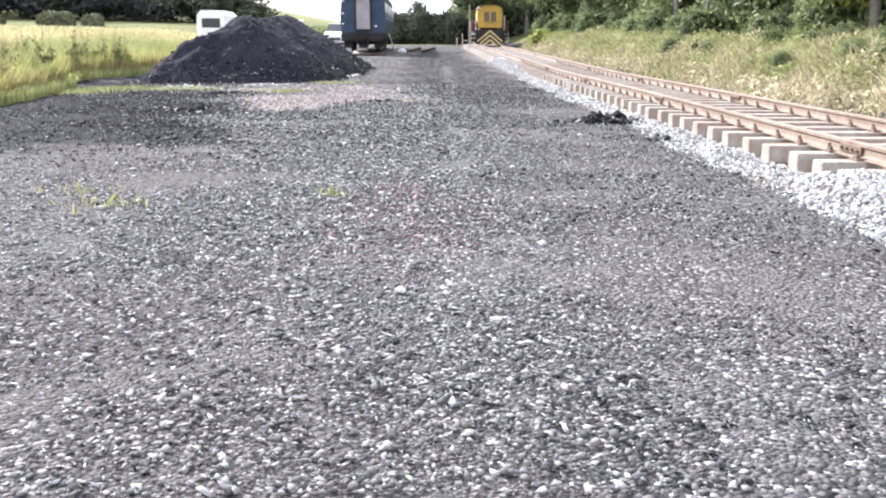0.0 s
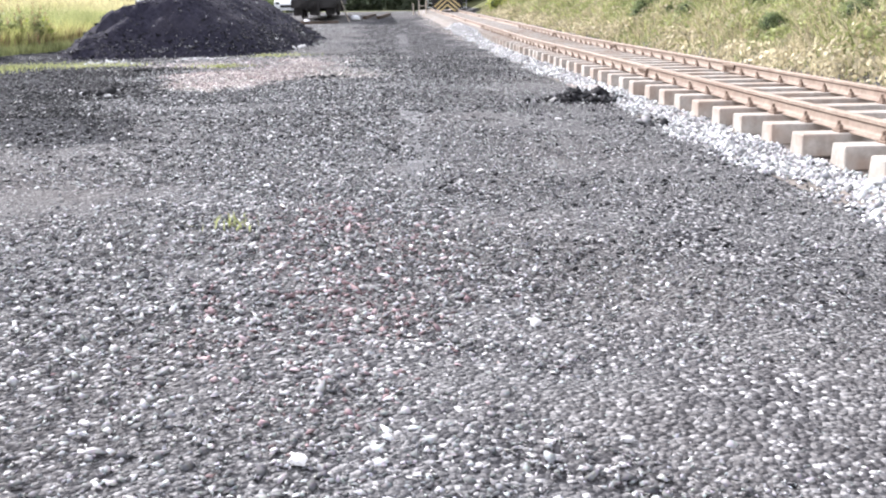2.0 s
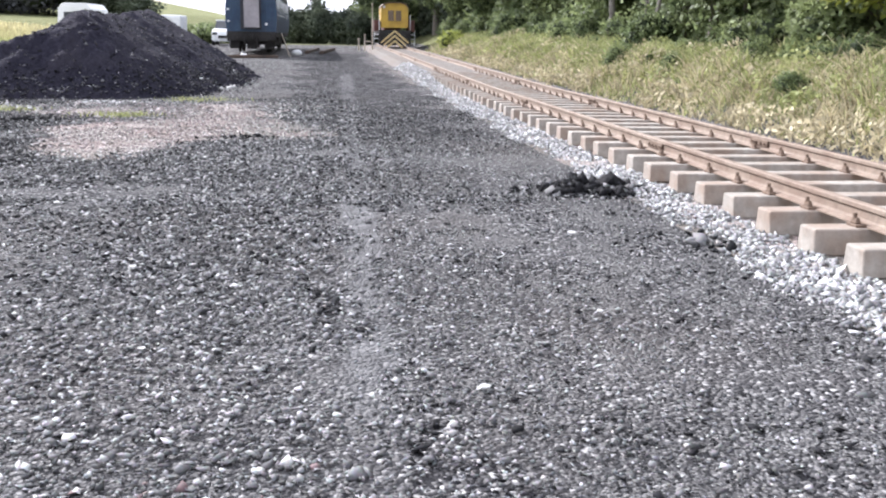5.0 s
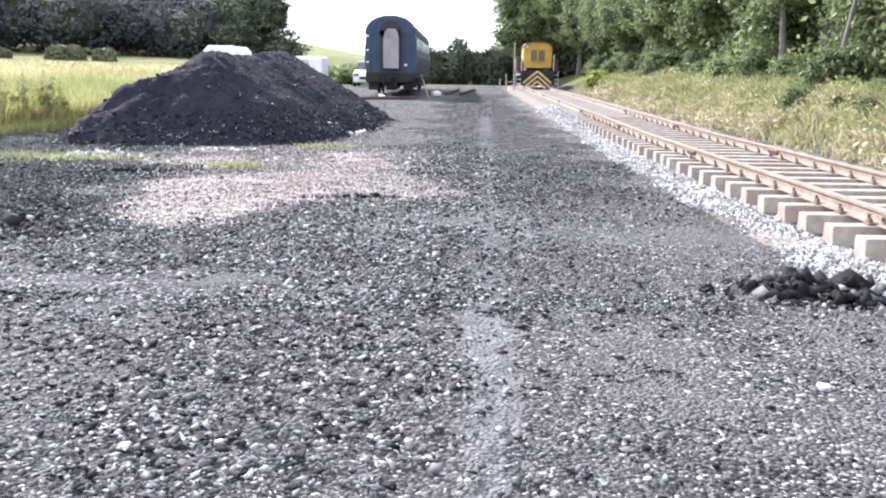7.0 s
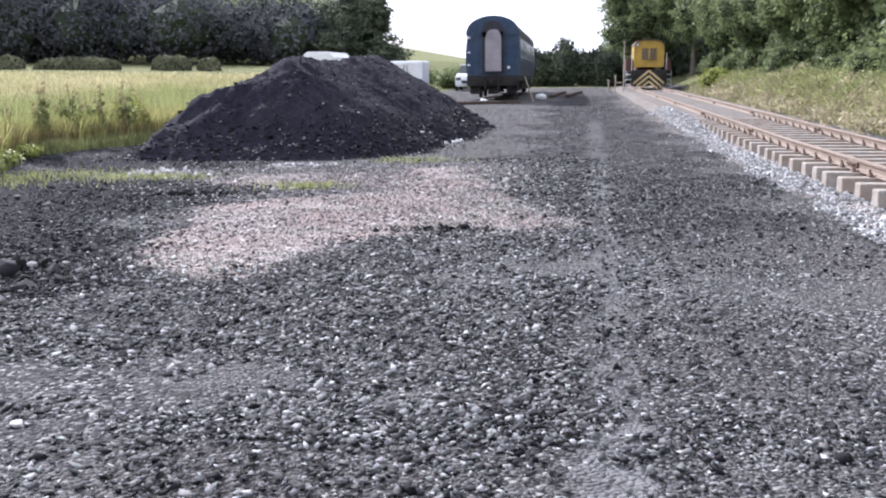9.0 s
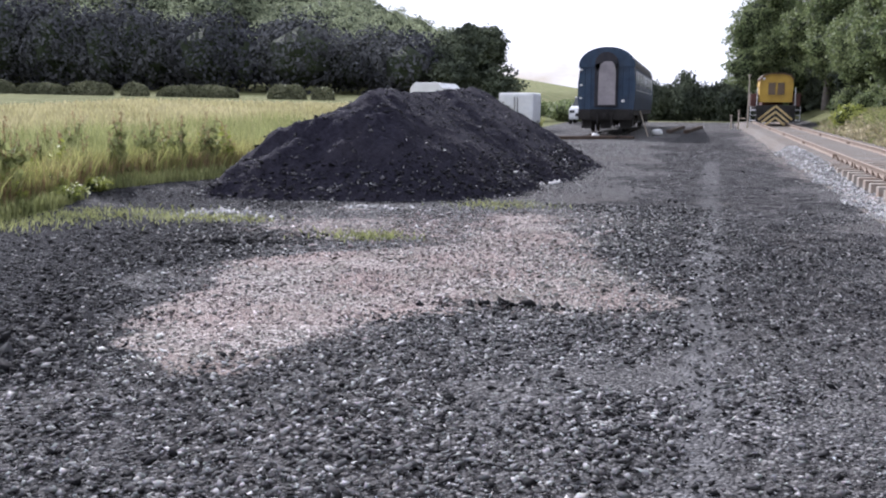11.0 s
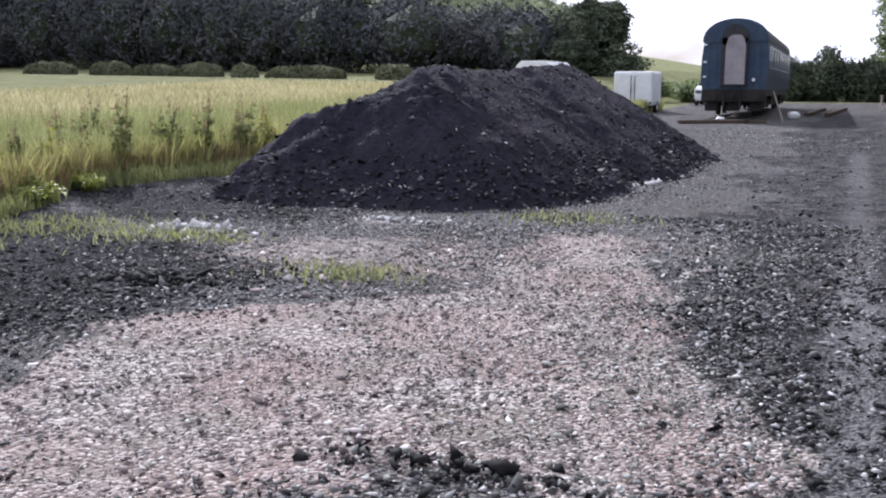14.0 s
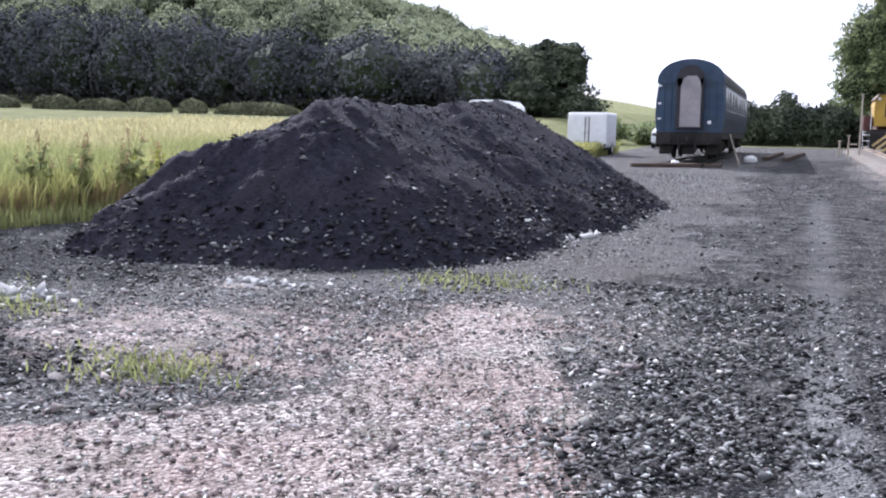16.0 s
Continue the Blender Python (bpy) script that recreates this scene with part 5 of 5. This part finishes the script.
def car():
    x, y = -7.95, 76
    root = empty("car", pose(x, y, float(height(x, y))), "tall white parked van-like car beyond the carriage", "car")
    root.scale = (1.08, 1.0, 1.27)
    bm = bmesh.new()
    sec = [(0.0, 0.25), (-0.05, 0.6), (0.12, 0.85), (1.0, 0.98), (4.0, 0.95), (4.1, 0.4), (4.0, 0.25)]
    a = [bm.verts.new((-0.84, yy, zz)) for yy, zz in sec]
    b = [bm.verts.new((0.84, yy, zz)) for yy, zz in sec]
    for i in range(len(sec)):
        bm.faces.new((a[i], a[(i + 1) % len(sec)], b[(i + 1) % len(sec)], b[i]))
    bm.faces.new(a)
    bm.faces.new(list(reversed(b)))
    bmesh.ops.recalc_face_normals(bm, faces=bm.faces)
    bmesh.ops.bevel(bm, geom=list(bm.edges), offset=0.06, segments=2, affect="EDGES")
    part("body", bm, WHITE, root)
    bm = bmesh.new()
    box(bm, (1.5, 2.6, 0.52), (0, 2.4, 1.2), 0.1, taper=0.8)
    cabin = part("cabin", bm, GLASS, root, "dark glazed cabin")
    bm = bmesh.new()
    box(bm, (1.22, 2.1, 0.06), (0, 2.4, 1.46), 0.025)
    part("roof", bm, WHITE, cabin)
    for k in (-0.62, 0.62):
        bm = bmesh.new()
        box(bm, (0.34, 0.06, 0.16), (k, -0.02, 0.68), 0.03)
        part("headlight", bm, GLASS, root)
    bm = bmesh.new()
    box(bm, (0.8, 0.05, 0.16), (0, -0.05, 0.5), 0.02)
    part("grille", bm, BLACK, root)
    for k in (-0.78, 0.78):
        for yy in (0.75, 3.3):
            bm = bmesh.new()
            cyl(bm, 0.3, 0.2, (k, yy, 0.3), "x", seg=20)
            w = part("wheel", bm, RUBBER, root)
            bm = bmesh.new()
            cyl(bm, 0.18, 0.21, (k, yy, 0.3), "x", seg=14)
            part("rim", bm, WHITE, w)


car()


# ---- small things in the yard ----
def clod_heap(name, cx, cy, rx, ry, h, n, size, label, material, seed):
    global rng
    keep, rng = rng, np.random.default_rng(seed)
    x, y = cx + rng.normal(0, rx * 0.5, n), cy + rng.normal(0, ry * 0.5, n)
    d = np.hypot((x - cx) / rx, (y - cy) / ry)
    z = height(x, y) - 0.02 + h * np.clip(1 - d, 0, 1) * rng.uniform(0.3, 1.0, n)
    s = rng.lognormal(math.log(size), 0.4, n)
    ob = stones(name, np.stack([x, y, z], 1), s, material, 0.8)
    rng = keep
    return tagged(ob, label, "clods", kind="stuff")


clod_heap("earth_clods", 1.95, 12.75, 0.5, 0.35, 0.14, 170, 0.042, "small heap of black earth clods on the gravel", COAL_LUMP, 1)
clod_heap("earth_clods", 2.25, 12.55, 0.3, 0.3, 0.16, 110, 0.045, "small heap of black earth clods on the gravel", COAL_LUMP, 2)
clod_heap("earth_clods", 2.3, 10.2, 0.25, 0.5, 0.03, 40, 0.03, "black earth crumbs along the ballast edge", COAL_LUMP, 3)
clod_heap("earth_clods", -1.75, 17.55, 0.7, 0.16, 0.05, 90, 0.026, "dark clods along the edge of the pale gravel", COAL_LUMP, 4)
clod_heap("earth_clods", -5.6, 20.3, 0.9, 0.3, 0.06, 110, 0.04, "dark clods along the edge of the pale gravel", COAL_LUMP, 5)
clod_heap("earth_clods", -5.2, 15.2, 0.8, 0.6, 0.03, 120, 0.05, "broken black slabs of coal at the gravel edge", COAL_LUMP, 6)
clod_heap("pale_stones", -7.1, 22.8, 0.7, 0.3, 0.05, 240, 0.04, "scatter of white stones before the black mound", BALLAST, 7)
clod_heap("pale_stones", -5.3, 24.3, 0.5, 0.25, 0.04, 120, 0.035, "scatter of white stones before the black mound", BALLAST, 8)
clod_heap("pale_stones", -3.4, 31.0, 0.5, 2.6, 0.05, 200, 0.05, "pale stones at the foot of the black mound", BALLAST, 9)


def single_stone(x, y, r, material, label):
    bm = bmesh.new()
    r = r * 0.62
    bmesh.ops.create_icosphere(bm, subdivisions=1, radius=r)
    for v in bm.verts:
        v.co *= 1 + 0.7 * noise.noise(v.co / r * 1.3 + Vector((x * 3, y * 3, 0)))
        v.co.z *= 0.6
    ob = part("stone", bm, material, None)
    ob.matrix_basis = pose(x, y, float(height(x, y)) + r * 0.18, rz=x * 90)
    tagged(ob, label, "stone", "large stones in the yard")


PALE_STONE = mat("pale_stone", (0.38, 0.37, 0.36), (0.58, 0.57, 0.555), 14, 0.85, 0.4)
GREY_STONE = mat("grey_stone", (0.2, 0.2, 0.2), (0.34, 0.335, 0.33), 14, 0.85, 0.4)
for sx, sy, sr, sm in ((1.3, 10.5, 0.07, 0), (-1.02, 2.45, 0.05, 0), (-0.11, 3.6, 0.05, 0), (0.0, 2.5, 0.035, 1), (0.05, 7.3, 0.045, 0), (-0.55, 1.9, 0.06, 1), (-4.9, 14.5, 0.1, 1), (-5.4, 14.9, 0.09, 1), (-5.0, 15.4, 0.1, 1), (-4.5, 14.2, 0.08, 1), (-3.0, 12.0, 0.05, 0), (0.9, 8.4, 0.04, 0), (-1.9, 9.6, 0.05, 0), (-2.5, 7.0, 0.05, 1)):
    single_stone(sx, sy, sr, (PALE_STONE, GREY_STONE)[sm], ("pale", "dark grey")[sm] + " loose stone lying on the gravel")


def dead_trunk(x, y, h, r, lean, label):
    root = empty("bare_trunk", pose(x, y, float(height(x, y)) - 0.2, 0, lean, 0), label, "tree trunk", "bare trunks in the wood")
    bm = bmesh.new()
    rings = []
    for k in range(9):
        t = k / 8
        rr = r * (1 - 0.5 * t)
        o = 0.1 * math.sin(3 * t + x)
        rings.append([bm.verts.new((o + rr * math.cos(a), rr * math.sin(a), h * t)) for a in np.linspace(0, 2 * math.pi, 10, endpoint=False)])
    for a, b in zip(rings, rings[1:]):
        for j in range(10):
            bm.faces.new((a[j], a[(j + 1) % 10], b[(j + 1) % 10], b[j]))
    part("stem", bm, PALE_BARK, root, smooth=True)


PALE_BARK = mat("pale_bark", (0.12, 0.108, 0.095), (0.22, 0.20, 0.175), 6, 0.9, 0.5)
dead_trunk(8.2, 29.0, 3.4, 0.08, 14, "pale bare leaning trunk at the wood edge")
dead_trunk(9.4, 19.0, 9.5, 0.13, -2, "pale upright bare trunk at the wood edge")
dead_trunk(9.6, 17.2, 9.0, 0.09, 3, "pale upright bare trunk at the wood edge")
dead_trunk(9.5, 22.6, 9.0, 0.10, -3, "pale upright bare trunk at the wood edge")
dead_trunk(9.7, 30.0, 8.0, 0.11, 4, "pale upright bare trunk at the wood edge")
dead_trunk(9.5, 36.0, 8.0, 0.12, -2, "pale upright bare trunk at the wood edge")
dead_trunk(9.3, 14.0, 10.0, 0.15, 1, "pale upright bare trunk at the wood edge")


def brush_heap():
    b = bush(1.1, 1.0, 71, 1800, 0.07, LEAF_YELLOW, "brush_heap", "heap of cut yellow-green brush at the track side", "")
    b.matrix_basis = pose(6.9, 58, float(height(6.9, 58)) - 0.05)


brush_heap()


def edge_weeds():
    k = bush(0.55, 0.6, 81, 1500, 0.04, LEAF_YELLOW, "weed_clump", "leafy yellow-green weed clump at the field edge", "weeds at the field edge")
    rnd = random.Random(9)
    for i in range(34):
        y = 16.0 + i * 0.27 + rnd.uniform(-0.4, 0.4)
        x = float(field_edge(y)) - 0.1 + rnd.uniform(-1.2, 0.4)
        s = rnd.uniform(0.3, 1.0)
        m = pose(x, y, float(height(x, y)) - 0.05, rz=rnd.uniform(0, 360))
        if i == 0:
            ob = k
            k.matrix_basis = m
        else:
            ob = copy_thing(k, m)
        ob.scale = (s * rnd.uniform(0.9, 1.5), s * rnd.uniform(0.9, 1.5), s * rnd.uniform(0.6, 1.1))


def tall_weed(tall, seed, label, leaf_material):
    """A dock or thistle: thin forked stem, narrow drooping leaves, seed heads."""
    global rng
    keep, rng = rng, np.random.default_rng(seed)
    root = empty("tall_weed", Matrix.Identity(4), label, "weed", "tall weeds at the field edge")
    bm = bmesh.new()
    tips = []
    for b in range(5):
        a, z0 = rng.uniform(0, 6.28), 0.0 if b == 0 else tall * rng.uniform(0.15, 0.5)
        out = 0.05 if b == 0 else rng.uniform(0.1, 0.28) * tall
        top = tall if b == 0 else z0 + tall * rng.uniform(0.3, 0.5)
        pts = [Vector((out * t ** 1.5 * math.cos(a), out * t ** 1.5 * math.sin(a), z0 + (top - z0) * t)) for t in (0, 0.33, 0.66, 1)]
        for p, q in zip(pts, pts[1:]):
            d = q - p
            bmesh.ops.create_cone(bm, segments=5, radius1=0.009, radius2=0.006, depth=d.length, matrix=Matrix.Translation((p + q) / 2) @ d.to_track_quat("Z", "Y").to_matrix().to_4x4())
        tips.append(pts)
    part("stem", bm, STALK, root)
    n = 150
    br = rng.integers(0, 5, n)
    u = rng.uniform(0.1, 0.95, n)
    C = np.array([tips[b][0].lerp(tips[b][3], t) for b, t in zip(br, u)])
    D = rng.normal(0, 1, (n, 3)) * [1, 1, 0.5]
    D /= np.linalg.norm(D, axis=1)[:, None]
    v, f = leaf_quads(C + D * 0.06, rng.uniform(0.05, 0.12, n) * (1.25 - 0.7 * u), D)
    raw("leaves", v, f, leaf_material, root)
    H = np.repeat(np.array([p[3] for p in tips]), 24, 0) + rng.normal(0, 1, (120, 3)) * [0.02, 0.02, 0.07]
    v, f = leaf_quads(H, rng.uniform(0.012, 0.028, 120))
    heads = raw("seed_head", v, f, STALK, root)
    tagged(heads, "brown seed heads", kind="stuff")
    rng = keep
    return root


def tall_weeds():
    kinds = [tall_weed(1.15, 91, "tall green dock with brown seed heads in the grass", GRASS_GREEN), tall_weed(0.9, 92, "yellowing thistle standing at the field edge", LEAF_YELLOW), tall_weed(1.0, 93, "grey-green nettle stems at the field edge", GRASS_GREEN)]
    rnd = random.Random(14)
    used = set()
    for i in range(40):
        y = 17.0 + 13.5 * (i / 39) + rnd.uniform(-0.5, 0.5)
        x = float(field_edge(y)) - 2.6 * rnd.random() ** 1.6
        k, s = rnd.choice([0, 0, 1, 2]), rnd.uniform(0.6, 1.2)
        m = pose(x, y, float(height(x, y)) - 0.04, rz=rnd.uniform(0, 360))
        if k in used:
            ob = copy_thing(kinds[k], m)
        else:
            used.add(k)
            ob = kinds[k]
            ob.matrix_basis = m
        ob.scale = (s, s, s)


edge_weeds()
tall_weeds()
